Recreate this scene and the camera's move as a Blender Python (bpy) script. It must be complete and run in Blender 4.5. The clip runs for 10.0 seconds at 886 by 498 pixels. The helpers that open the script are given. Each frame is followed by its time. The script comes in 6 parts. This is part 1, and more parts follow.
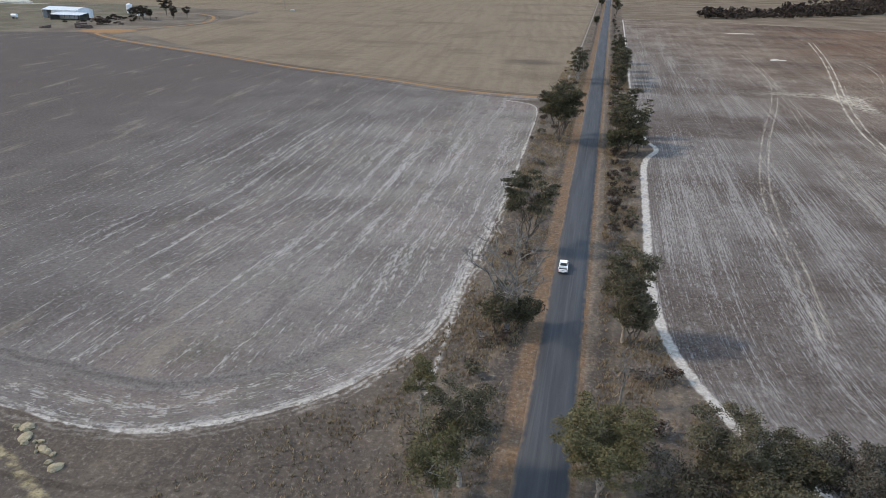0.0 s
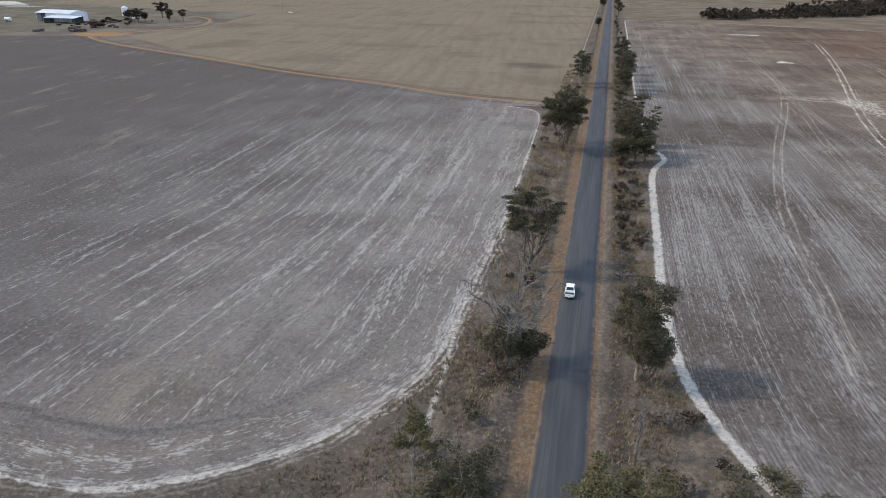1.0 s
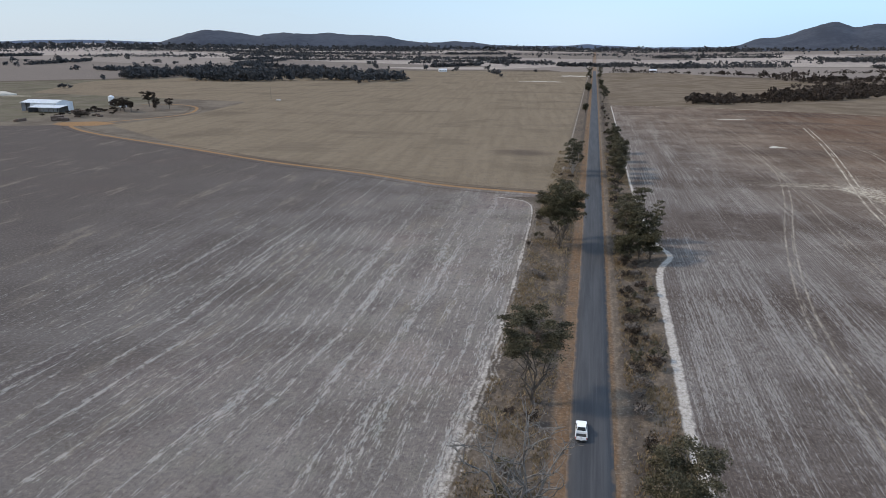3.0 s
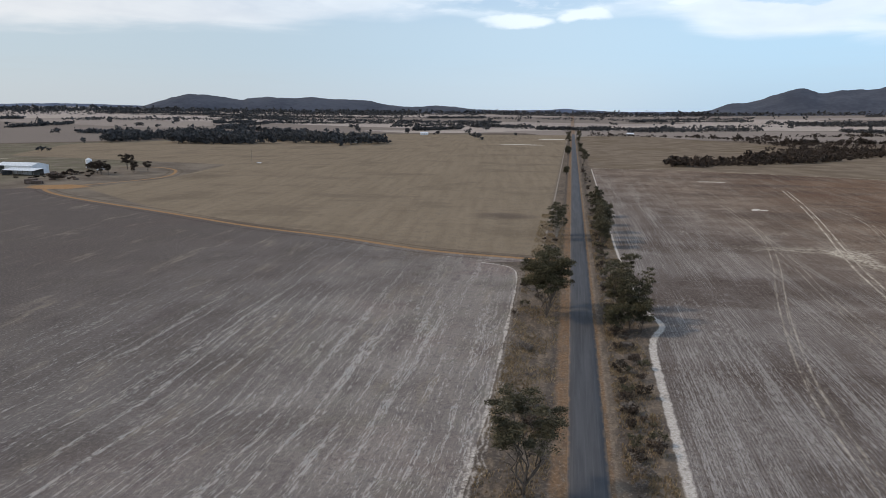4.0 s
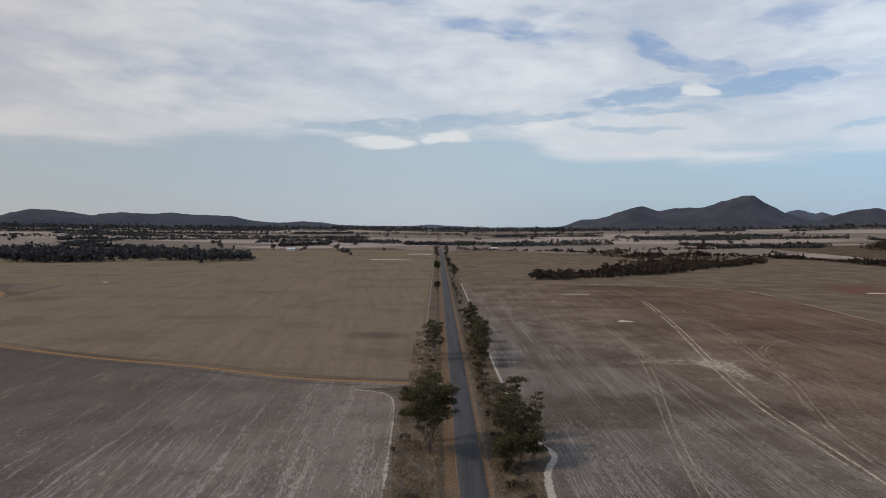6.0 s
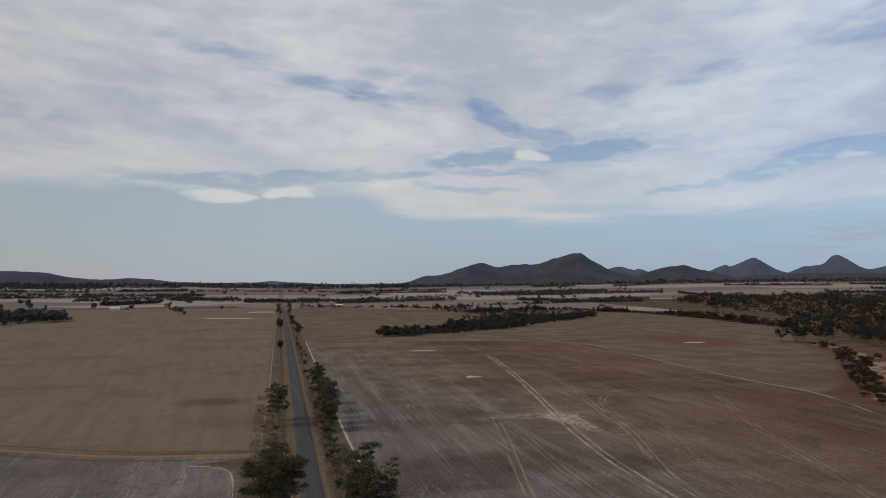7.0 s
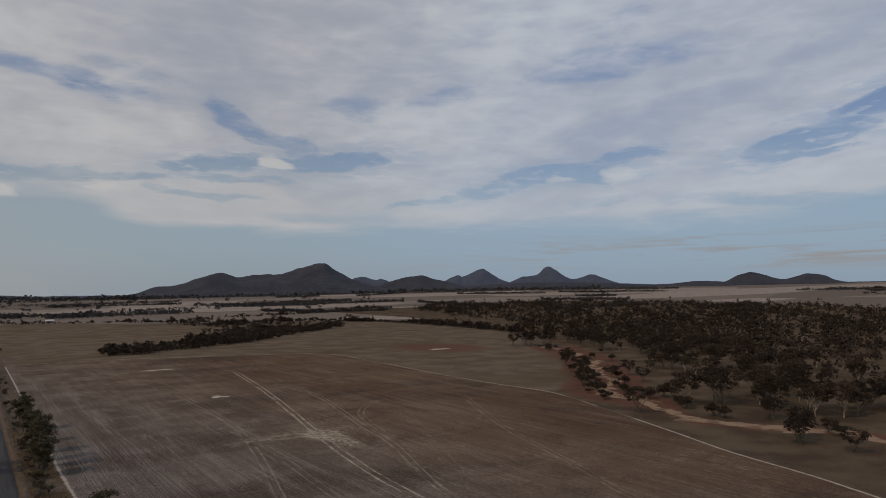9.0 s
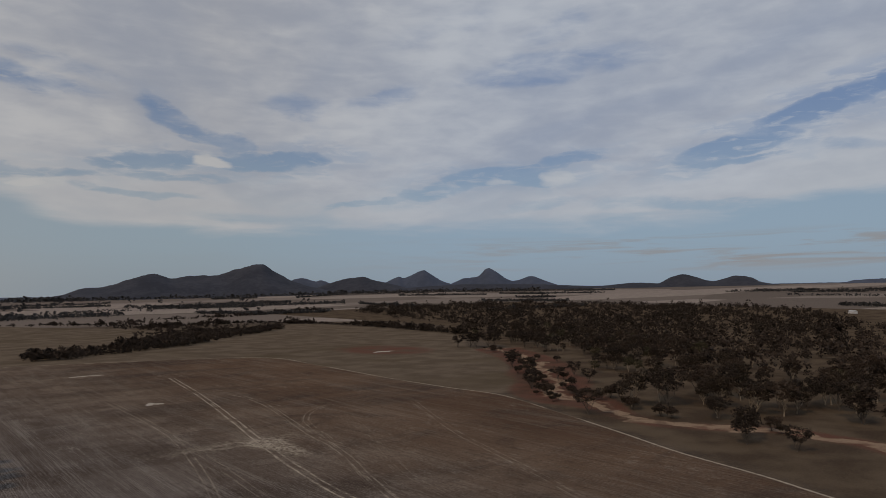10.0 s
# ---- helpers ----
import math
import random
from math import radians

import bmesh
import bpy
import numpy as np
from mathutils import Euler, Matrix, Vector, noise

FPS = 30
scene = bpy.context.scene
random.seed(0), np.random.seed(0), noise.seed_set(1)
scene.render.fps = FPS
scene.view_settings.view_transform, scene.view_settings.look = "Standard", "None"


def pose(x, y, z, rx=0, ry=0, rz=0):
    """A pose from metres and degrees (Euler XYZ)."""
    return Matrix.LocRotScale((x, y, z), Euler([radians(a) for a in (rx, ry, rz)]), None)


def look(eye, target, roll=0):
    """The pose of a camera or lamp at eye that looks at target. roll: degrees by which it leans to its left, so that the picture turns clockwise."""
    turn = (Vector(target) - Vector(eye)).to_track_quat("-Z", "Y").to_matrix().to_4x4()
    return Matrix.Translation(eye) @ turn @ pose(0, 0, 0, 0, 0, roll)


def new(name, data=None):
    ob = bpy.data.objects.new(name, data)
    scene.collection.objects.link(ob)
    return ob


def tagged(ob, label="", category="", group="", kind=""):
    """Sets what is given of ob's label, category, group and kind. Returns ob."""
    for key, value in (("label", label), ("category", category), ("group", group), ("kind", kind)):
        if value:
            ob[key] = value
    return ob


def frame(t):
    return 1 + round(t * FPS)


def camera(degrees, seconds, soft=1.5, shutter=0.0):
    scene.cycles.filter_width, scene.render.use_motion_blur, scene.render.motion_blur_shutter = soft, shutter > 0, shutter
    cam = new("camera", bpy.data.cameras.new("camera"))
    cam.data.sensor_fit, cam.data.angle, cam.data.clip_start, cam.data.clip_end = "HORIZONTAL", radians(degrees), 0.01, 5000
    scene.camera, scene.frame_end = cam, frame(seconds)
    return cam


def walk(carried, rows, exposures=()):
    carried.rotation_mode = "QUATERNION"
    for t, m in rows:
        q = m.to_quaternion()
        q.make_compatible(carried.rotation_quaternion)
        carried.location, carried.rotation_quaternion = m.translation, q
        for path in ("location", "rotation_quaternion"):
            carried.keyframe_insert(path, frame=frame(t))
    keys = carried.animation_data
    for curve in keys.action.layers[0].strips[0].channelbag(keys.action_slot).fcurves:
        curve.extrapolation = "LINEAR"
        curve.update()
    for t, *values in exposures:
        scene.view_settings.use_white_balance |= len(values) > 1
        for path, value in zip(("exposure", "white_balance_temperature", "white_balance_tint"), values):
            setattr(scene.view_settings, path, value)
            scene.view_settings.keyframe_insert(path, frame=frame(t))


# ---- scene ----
cam = camera(66.6, 10.0, soft=0.85)
PATH = [
    (0, (2.222, 47.939, 52.674), (1.811, 49.725, 51.874), 0.5),
    (0.5, (1.517, 52.554, 52.696), (1.105, 54.339, 51.895), 0.4),
    (1, (0.682, 57.195, 52.756), (0.268, 58.982, 51.958), 0.3),
    (1.5, (-0.269, 61.768, 52.839), (-0.684, 63.562, 52.058), 0.4),
    (2, (-1.175, 66.492, 53.008), (-1.592, 68.301, 52.264), 0.3),
    (2.5, (-1.973, 71.034, 53.141), (-2.392, 72.866, 52.457), 0.3),
    (2.7, (-2.297, 72.771, 53.15), (-2.712, 74.619, 52.508), 0.1),
    (4, (-4.463, 83.673, 53.132), (-4.823, 85.598, 52.725), 0.1),
    (4.5, (-5.267, 87.778, 53.108), (-5.575, 89.727, 52.781), 0.1),
    (5, (-6.093, 91.749, 53.126), (-6.291, 93.725, 52.886), 0.0),
    (5.2, (-6.388, 93.256, 53.128), (-6.544, 95.239, 52.923), -0.1),
    (6.3, (-7.59, 101.109, 53.094), (-7.462, 103.104, 53.068), 0.1),
    (6.5, (-7.832, 102.494, 53.095), (-7.607, 104.481, 53.1), 0.0),
    (7, (-8.55, 105.872, 53.095), (-8.078, 107.814, 53.19), -0.1),
    (7.5, (-9.216, 109.301, 53.067), (-8.576, 111.192, 53.19), -0.2),
    (8, (-9.699, 112.846, 53.087), (-8.876, 114.665, 53.209), -0.3),
    (8.5, (-10.01, 116.467, 53.125), (-8.996, 118.186, 53.247), -0.4),
    (9, (-9.961, 120.128, 53.165), (-8.809, 121.759, 53.286), -0.5),
    (9.5, (-9.637, 123.808, 53.203), (-8.394, 125.37, 53.324), -0.5),
    (10, (-9.121, 127.477, 53.239), (-7.831, 129.0, 53.363), -0.5),
]
# ---- light: high thin cloud, sun from the west side, sky through gaps ----
EXPOSURES = [(0.0, 0.31, 7350, 11), (2.5, 0.14, 7250, 12), (4.0, -0.18, 7850, 14), (5.0, -0.41, 8300, 16), (6.5, -0.78, 8850, 19), (7.5, -1.0, 9100, 20), (9.0, -1.3, 9350, 21), (10.0, -1.42, 9400, 21)]
walk(cam, [(t, look(eye, target, roll)) for t, eye, target, roll in PATH], EXPOSURES)

SUN_AZ, SUN_EL = 257.0, 42.0


class Nodes:
    """Small helper to wire shader nodes."""

    def __init__(self, tree):
        self.t = tree

    def put(self, sock, v):
        if isinstance(v, bpy.types.NodeSocket):
            self.t.links.new(v, sock)
        elif v is not None:
            if sock.type == "RGBA" and len(v) == 3:
                v = (*v, 1)
            sock.default_value = v

    def add(self, kind, **kw):
        n = self.t.nodes.new(kind)
        if "operation" in kw:
            n.operation = kw["operation"]
        if "use_clamp" in kw:
            n.use_clamp = kw["use_clamp"]
        if "interpolation_type" in kw:
            n.interpolation_type = kw["interpolation_type"]
        if "data_type" in kw:
            n.data_type = kw["data_type"]
        if "blend_type" in kw:
            n.blend_type = kw["blend_type"]
        if "noise_dimensions" in kw:
            n.noise_dimensions = kw["noise_dimensions"]
        if "attribute_name" in kw:
            n.attribute_name = kw["attribute_name"]
        if "sky_type" in kw:
            n.sky_type = kw["sky_type"]
        if "sun_disc" in kw:
            n.sun_disc = kw["sun_disc"]
        if "feature" in kw:
            n.feature = kw["feature"]
        return n

    def m(self, op, a, b=0.0, c=0.0, clamp=False):
        n = self.add("ShaderNodeMath", operation=op, use_clamp=clamp)
        for s, v in zip(n.inputs, (a, b, c)):
            self.put(s, v)
        return n.outputs[0]

    def step(self, x, lo, hi, a=0.0, b=1.0):
        n = self.add("ShaderNodeMapRange", interpolation_type="SMOOTHSTEP")
        for s, v in zip(n.inputs[:5], (x, lo, hi, a, b)):
            self.put(s, v)
        return n.outputs[0]

    def mix(self, fac, a, b, blend="MIX"):
        n = self.add("ShaderNodeMix", data_type="RGBA", blend_type=blend)
        for s, v in zip((n.inputs[0], n.inputs[6], n.inputs[7]), (fac, a, b)):
            self.put(s, v)
        return n.outputs[2]

    def noise(self, vec, scale, detail=4.0, rough=0.55, dims="3D", distort=0.0):
        n = self.add("ShaderNodeTexNoise", noise_dimensions=dims)
        if vec is not None:
            self.put(n.inputs["Vector"], vec)
        n.inputs["Scale"].default_value = scale
        n.inputs["Detail"].default_value = detail
        n.inputs["Roughness"].default_value = rough
        n.inputs["Distortion"].default_value = distort
        return n.outputs["Fac"]

    def attr(self, name):
        return self.add("ShaderNodeAttribute", attribute_name=name).outputs["Fac"]

    def vec(self, x, y, z=0.0):
        n = self.add("ShaderNodeCombineXYZ")
        for s, v in zip(n.inputs, (x, y, z)):
            self.put(s, v)
        return n.outputs[0]

    def split(self, v):
        n = self.add("ShaderNodeSeparateXYZ")
        self.put(n.inputs[0], v)
        return n.outputs

    def bump(self, h, strength, dist):
        n = self.add("ShaderNodeBump")
        n.inputs["Strength"].default_value = strength
        n.inputs["Distance"].default_value = dist
        self.put(n.inputs["Height"], h)
        return n.outputs[0]


# breaks in the cloud sheet, thin places in it, and small heaps under it: azimuth and elevation of both ends, half thickness in degrees, depth
SKY_GAPS = [(-8.5, 8.0, 3.4, 8.6, 0.4, 0.9), (3.9, 8.9, 11.8, 9.2, 0.3, 0.65), (13.4, 10.3, 19.5, 10.7, 0.45, 0.9), (22.6, 10.5, 28.6, 11.0, 0.45, 1.0), (17.0, 14.4, 21.6, 12.2, 0.5, 0.6), (37.2, 8.0, 42.3, 9.1, 0.42, 0.8),
            (41.6, 9.3, 48.2, 9.5, 0.5, 0.95), (61.0, 10.6, 67.3, 11.7, 0.55, 1.0), (66.5, 12.4, 76.0, 14.8, 0.75, 1.0), (31.5, 7.2, 38.5, 8.0, 0.25, 0.65), (14.6, 9.5, 22.0, 9.2, 0.25, 0.55), (49.5, 10.3, 53.5, 11.0, 0.4, 0.7),
            (12.5, 8.2, 19.0, 7.8, 0.25, 0.55), (60.5, 9.8, 66.0, 10.0, 0.25, 0.7), (21.2, 12.3, 24.5, 11.2, 0.4, 0.6)]
SKY_THIN = [(-7.5, 18.6, -0.5, 18.0, 0.5, 0.5), (0.6, 16.5, 9.8, 15.3, 0.5, 0.6), (7.5, 17.6, 13.2, 16.4, 0.5, 0.4), (26.6, 15.0, 29.6, 15.2, 0.65, 0.55), (32.5, 15.6, 37.0, 16.6, 0.4, 0.45), (-24.0, 11.6, -16.5, 12.3, 0.4, 0.4),
            (-21.5, 9.5, -16.0, 10.1, 0.35, 0.3), (45.0, 18.0, 55.0, 18.7, 0.8, 0.5), (48.5, 20.9, 52.4, 22.3, 0.7, 0.4), (46.2, 6.9, 51.0, 7.4, 0.3, 0.5), (56.4, 6.9, 66.8, 6.3, 0.35, 0.6), (-34.2, 8.2, -25.6, 9.0, 0.35, 0.3),
            (28.5, 13.8, 30.5, 12.2, 0.5, 0.35), (69.5, 10.4, 74.0, 10.2, 0.35, 0.5), (37.0, 21.0, 44.0, 22.5, 0.7, 0.3)]
SKY_HEAPS = [(-6.6, 6.7, -2.9, 7.0, 0.5, 1.0), (-0.9, 7.2, 2.4, 7.4, 0.45, 1.0), (7.0, 8.1, 10.8, 8.4, 0.35, 0.9), (20.0, 10.7, 22.2, 10.6, 0.4, 1.0), (43.6, 8.9, 46.2, 9.0, 0.3, 0.7), (49.0, 9.4, 51.1, 9.5, 0.35, 0.8)]


def build_world():
    w = bpy.data.worlds.new("sky")
    w.use_nodes = True
    scene.world = w
    w.node_tree.nodes.clear()
    n = Nodes(w.node_tree)
    out, bg = n.add("ShaderNodeOutputWorld"), n.add("ShaderNodeBackground")
    sky = n.add("ShaderNodeTexSky", sky_type="NISHITA", sun_disc=False)
    sky.sun_elevation, sky.sun_rotation = radians(SUN_EL), radians(SUN_AZ)
    sky.altitude, sky.air_density, sky.dust_density, sky.ozone_density = 300, 1.0, 2.0, 1.5
    d = n.add("ShaderNodeTexCoord").outputs["Generated"]
    x, y, z = n.split(d)

    def unit(az, el):
        az, el = radians(az), radians(el)
        return Vector((math.sin(az) * math.cos(el), math.cos(az) * math.cos(el), math.sin(el)))

    def shifted(scale, tall, amount, detail):
        """The view direction, stirred by noise."""
        curl = n.add("ShaderNodeTexNoise")
        n.put(curl.inputs["Vector"], n.vec(n.m("MULTIPLY", x, scale), n.m("MULTIPLY", y, scale), n.m("MULTIPLY", z, scale * tall)))
        curl.inputs["Detail"].default_value = detail
        curl.inputs["Scale"].default_value = 1.0
        centred = n.add("ShaderNodeVectorMath", operation="SUBTRACT")
        n.put(centred.inputs[0], curl.outputs["Color"])
        centred.inputs[1].default_value = (0.5, 0.5, 0.5)
        warp = n.add("ShaderNodeVectorMath", operation="MULTIPLY_ADD")
        n.put(warp.inputs[0], centred.outputs[0])
        warp.inputs[1].default_value = amount
        n.put(warp.inputs[2], d)
        return warp.outputs[0]

    dw = shifted(10.0, 2.6, (0.09, 0.09, 0.045), 5.0)

    def dot(v):
        k = n.add("ShaderNodeVectorMath", operation="DOT_PRODUCT")
        n.put(k.inputs[0], dw)
        k.inputs[1].default_value = v
        return k.outputs["Value"]

    def blobs(rows, reach):
        total = None
        for az0, el0, az1, el1, thick, deep in rows:
            u0, u1 = unit(az0, el0), unit(az1, el1)
            mid, along = (u0 + u1).normalized(), (u1 - u0)
            half, along = along.length / 2, along.normalized()
            side = mid.cross(along).normalized()
            q = n.m("ADD", n.m("POWER", n.m("DIVIDE", n.m("SUBTRACT", dot(along), along.dot(mid)), half), 2.0), n.m("POWER", n.m("DIVIDE", dot(side), radians(thick)), 2.0))
            g = n.m("MULTIPLY", n.step(q, reach, 0.25, 0.0, deep), n.m("GREATER_THAN", dot(mid), 0.5))
            total = g if total is None else n.m("MAXIMUM", total, g)
        return total

    # the sheet lies flat overhead, its streaks run towards one point low in the north-north-east
    zz = n.m("ADD", n.m("MAXIMUM", z, 0.0), 0.05)
    wx, wy, _ = n.split(shifted(3.0, 1.5, (0.1, 0.1, 0.0), 3.0))
    px, py = n.m("DIVIDE", wx, zz), n.m("DIVIDE", wy, zz)
    ca, sa = math.cos(radians(22)), math.sin(radians(22))
    across = n.m("SUBTRACT", n.m("MULTIPLY", px, ca), n.m("MULTIPLY", py, sa))
    ahead = n.m("ADD", n.m("MULTIPLY", px, sa), n.m("MULTIPLY", py, ca))
    street = n.vec(across, n.m("MULTIPLY", ahead, 0.28), 3.1)
    big = n.noise(street, 0.75, 4, 0.45, distort=0.3)
    fine = n.noise(street, 2.0, 3, 0.45, distort=0.6)
    wisp = n.noise(n.vec(n.m("MULTIPLY", x, 5.0), n.m("MULTIPLY", y, 5.0), n.m("MULTIPLY", z, 34.0)), 1.0, 5, 0.5, distort=0.3)
    # lower rim of the sheet over a clear band
    rim = n.m("ADD", n.m("ADD", n.step(x, -0.45, -0.18, 0.103, 0.132), n.step(x, 0.1, 0.22, 0.0, -0.04)), n.step(x, 0.88, 0.95, 0.0, 0.03))
    lip = n.m("SUBTRACT", n.m("ADD", z, n.m("MULTIPLY", n.m("SUBTRACT", wisp, 0.5), 0.07)), rim)
    sheet = n.step(lip, -0.012, 0.016)
    thin = n.m("ADD", n.m("MULTIPLY", big, 0.7), n.m("MULTIPLY", fine, 0.3))
    sheet = n.m("MULTIPLY", sheet, n.step(thin, 0.3, 0.5, 0.8, 1.0))
    sheet = n.m("MULTIPLY", sheet, n.step(z, 0.42, 0.8, 1.0, 0.55))
    billow = n.noise(n.vec(n.m("MULTIPLY", x, 16.0), n.m("MULTIPLY", y, 16.0), n.m("MULTIPLY", z, 46.0)), 1.0, 6, 0.52, distort=0.3)
    gaps = n.m("MAXIMUM", blobs(SKY_GAPS, 4.5), n.m("MULTIPLY", blobs(SKY_THIN, 5.5), 0.85))
    torn = n.m("ADD", n.m("MULTIPLY", n.m("SUBTRACT", billow, 0.5), 1.0), n.m("MULTIPLY", n.m("SUBTRACT", wisp, 0.5), 0.6))
    gaps = n.m("MULTIPLY", n.step(n.m("SUBTRACT", gaps, torn), -0.1, 0.95, 0.0, 0.92), n.step(gaps, 0.0, 0.55))
    scraps = n.noise(n.vec(n.m("MULTIPLY", x, 26.0), n.m("MULTIPLY", y, 26.0), n.m("MULTIPLY", z, 110.0)), 1.0, 5, 0.55, distort=0.6)
    gaps = n.m("MULTIPLY", gaps, n.step(scraps, 0.52, 0.72, 1.0, 0.4))
    around = n.m("MULTIPLY", n.step(n.m("ADD", blobs(SKY_GAPS, 22.0), torn), 0.35, 1.25), n.step(scraps, 0.42, 0.66, 0.5, 0.1))
    mask = n.m("MULTIPLY", sheet, n.m("SUBTRACT", 1.0, n.m("MAXIMUM", gaps, around)))
    heaps = n.step(n.m("ADD", blobs(SKY_HEAPS, 3.6), n.m("MULTIPLY", torn, 0.7)), 0.1, 1.0)
    heaps = n.m("MULTIPLY", heaps, n.step(blobs(SKY_HEAPS, 5.0), 0.0, 0.6))
    mask = n.m("MAXIMUM", mask, heaps)
    # grey streaks low in the east
    q = n.vec(n.m("MULTIPLY", x, 6.0), n.m("MULTIPLY", y, 6.0), n.m("MULTIPLY", z, 95.0))
    low = n.step(n.noise(q, 1.0, 7, 0.6, distort=0.5), 0.47, 0.66, 0.0, 0.8)
    band = n.m("MULTIPLY", n.step(z, 0.02, 0.038), n.step(z, 0.085, 0.06))
    low = n.m("MULTIPLY", low, n.m("MULTIPLY", band, n.step(x, 0.45, 0.92, 0.05, 1.0)))
    shade = n.m("ADD", n.m("MULTIPLY", thin, 0.5), n.m("ADD", n.m("MULTIPLY", wisp, 0.2), n.m("MULTIPLY", billow, 0.3)))
    shade = n.step(shade, 0.37, 0.63)
    cloud = n.mix(shade, (6.9, 8.6, 11.4), (9.9, 11.7, 14.1))
    cloud = n.mix(n.step(lip, 0.09, 0.01, 0.0, 0.6), cloud, (9.3, 11.0, 13.0))
    cloud = n.mix(n.m("MULTIPLY", heaps, 0.6), cloud, (10.2, 11.9, 13.8))
    haze = n.mix(n.step(x, -0.15, 0.4), (6.7, 9.4, 12.3), (5.9, 9.5, 13.3))
    haze = n.mix(n.step(z, 0.0, 0.08), n.mix(n.step(x, -0.05, 0.3), (7.4, 9.5, 11.9), (5.9, 8.7, 11.8)), haze)
    blue = n.mix(n.step(z, 0.1, 0.26), haze, (3.1, 6.1, 11.6))
    air = n.mix(0.2, blue, sky.outputs[0])
    col = n.mix(mask, air, cloud)
    col = n.mix(low, col, (6.0, 6.3, 6.9))
    # whole sky dimmed in the west and blued eastward, balancing exposure and white balance
    col = n.mix(n.step(x, 0.1, -0.55), col, n.mix(1.0, col, (0.86, 0.865, 0.87), "MULTIPLY"))
    col = n.mix(n.step(x, 0.3, 0.7), col, n.mix(1.0, col, (0.97, 1.05, 1.14), "MULTIPLY"))
    col = n.mix(n.step(x, -0.75, -0.1), col, n.mix(1.0, col, (0.92, 1.02, 1.1), "MULTIPLY"))
    n.put(bg.inputs["Color"], col)
    bg.inputs["Strength"].default_value = 0.1
    w.node_tree.links.new(bg.outputs[0], out.inputs[0])


build_world()
sun = new("sun", bpy.data.lights.new("sun", "SUN"))
sun.data.energy, sun.data.angle, sun.data.color = 2.25, radians(5), (1.0, 0.93, 0.84)
a, e = radians(SUN_AZ), radians(SUN_EL)
sun_dir = Vector((math.sin(a) * math.cos(e), math.cos(a) * math.cos(e), math.sin(e)))
sun.matrix_world = look(sun_dir * 100, (0, 0, 0))


# ---- materials ----
def material(name, rough=0.8, metal=0.0, spec=0.3):
    mat = bpy.data.materials.new(name)
    mat.use_nodes = True
    n = Nodes(mat.node_tree)
    bsdf = mat.node_tree.nodes["Principled BSDF"]
    bsdf.inputs["Roughness"].default_value = rough
    bsdf.inputs["Metallic"].default_value = metal
    bsdf.inputs["Specular IOR Level"].default_value = spec
    return mat, n, bsdf


def simple(name, c1, c2, scale=1.0, rough=0.8, metal=0.0, bump=0.0, spec=0.3, island=0.0, each=0.0):
    """Two colours mixed by noise at two scales; island and each vary leaf by leaf and thing by thing."""
    mat, n, b = material(name, rough, metal, spec)
    pos = n.add("ShaderNodeTexCoord").outputs["Object"]
    f = n.m("ADD", n.m("MULTIPLY", n.noise(pos, scale, 5), 0.6), n.m("MULTIPLY", n.noise(pos, scale * 7, 3), 0.4))
    f = n.step(f, 0.32, 0.68)
    col = n.mix(f, c1, c2)
    if island or each:
        v = n.m("MULTIPLY", n.m("SUBTRACT", n.add("ShaderNodeNewGeometry").outputs["Random Per Island"], 0.5), island)
        v = n.m("ADD", v, n.m("MULTIPLY", n.m("SUBTRACT", n.add("ShaderNodeObjectInfo").outputs["Random"], 0.5), each))
        hsv = n.add("ShaderNodeHueSaturation")
        n.put(hsv.inputs["Value"], n.m("ADD", v, 1.0))
        n.put(hsv.inputs["Hue"], n.m("ADD", n.m("MULTIPLY", v, -0.03), 0.5))
        n.put(hsv.inputs["Color"], col)
        col = hsv.outputs[0]
    n.put(b.inputs["Base Color"], col)
    if bump:
        n.put(b.inputs["Normal"], n.bump(f, 0.6, bump))
    return mat


M_BARK = simple("gum_bark", (0.16, 0.135, 0.115), (0.34, 0.3, 0.26), 1.2, 0.85, bump=0.02)
M_PALEBARK = simple("smooth_pale_bark", (0.2, 0.16, 0.12), (0.42, 0.35, 0.28), 0.8, 0.8, bump=0.02)
M_DARKBARK = simple("rough_bark", (0.05, 0.042, 0.036), (0.14, 0.115, 0.095), 1.5, 0.9, bump=0.03)
M_DEAD = simple("dead_wood", (0.075, 0.066, 0.06), (0.23, 0.208, 0.188), 1.5, 0.8, bump=0.01)
M_LEAF = simple("gum_leaf", (0.044, 0.041, 0.026), (0.098, 0.086, 0.054), 0.35, 0.55, island=0.6, each=0.3, spec=0.08)
M_LEAF2 = simple("bright_gum_leaf", (0.056, 0.052, 0.027), (0.128, 0.112, 0.057), 0.4, 0.55, island=0.6, each=0.2, spec=0.08)
M_BROWNLEAF = simple("brown_gum_leaf", (0.04, 0.038, 0.023), (0.092, 0.079, 0.045), 0.3, 0.6, island=0.6, each=0.2, spec=0.08)
M_SCRUB = simple("scrub_leaf", (0.034, 0.025, 0.02), (0.066, 0.049, 0.037), 0.3, 0.7, island=0.3, each=0.5, spec=0.08)
M_FARLEAF = simple("far_leaf", (0.034, 0.027, 0.023), (0.062, 0.048, 0.04), 0.02, 0.8, island=0.22, each=0.3, spec=0.03)
# leaf of the far belts, with distance haze put into its grey-blue colour
M_BELTLEAF = simple("hazed_belt_leaf", (0.04, 0.042, 0.045), (0.068, 0.068, 0.07), 0.01, 0.8, island=0.2, spec=0.03)
M_THICKET = simple("dull_scrub_leaf", (0.042, 0.038, 0.03), (0.095, 0.083, 0.064), 0.4, 0.6, island=0.5, each=0.5, spec=0.08)
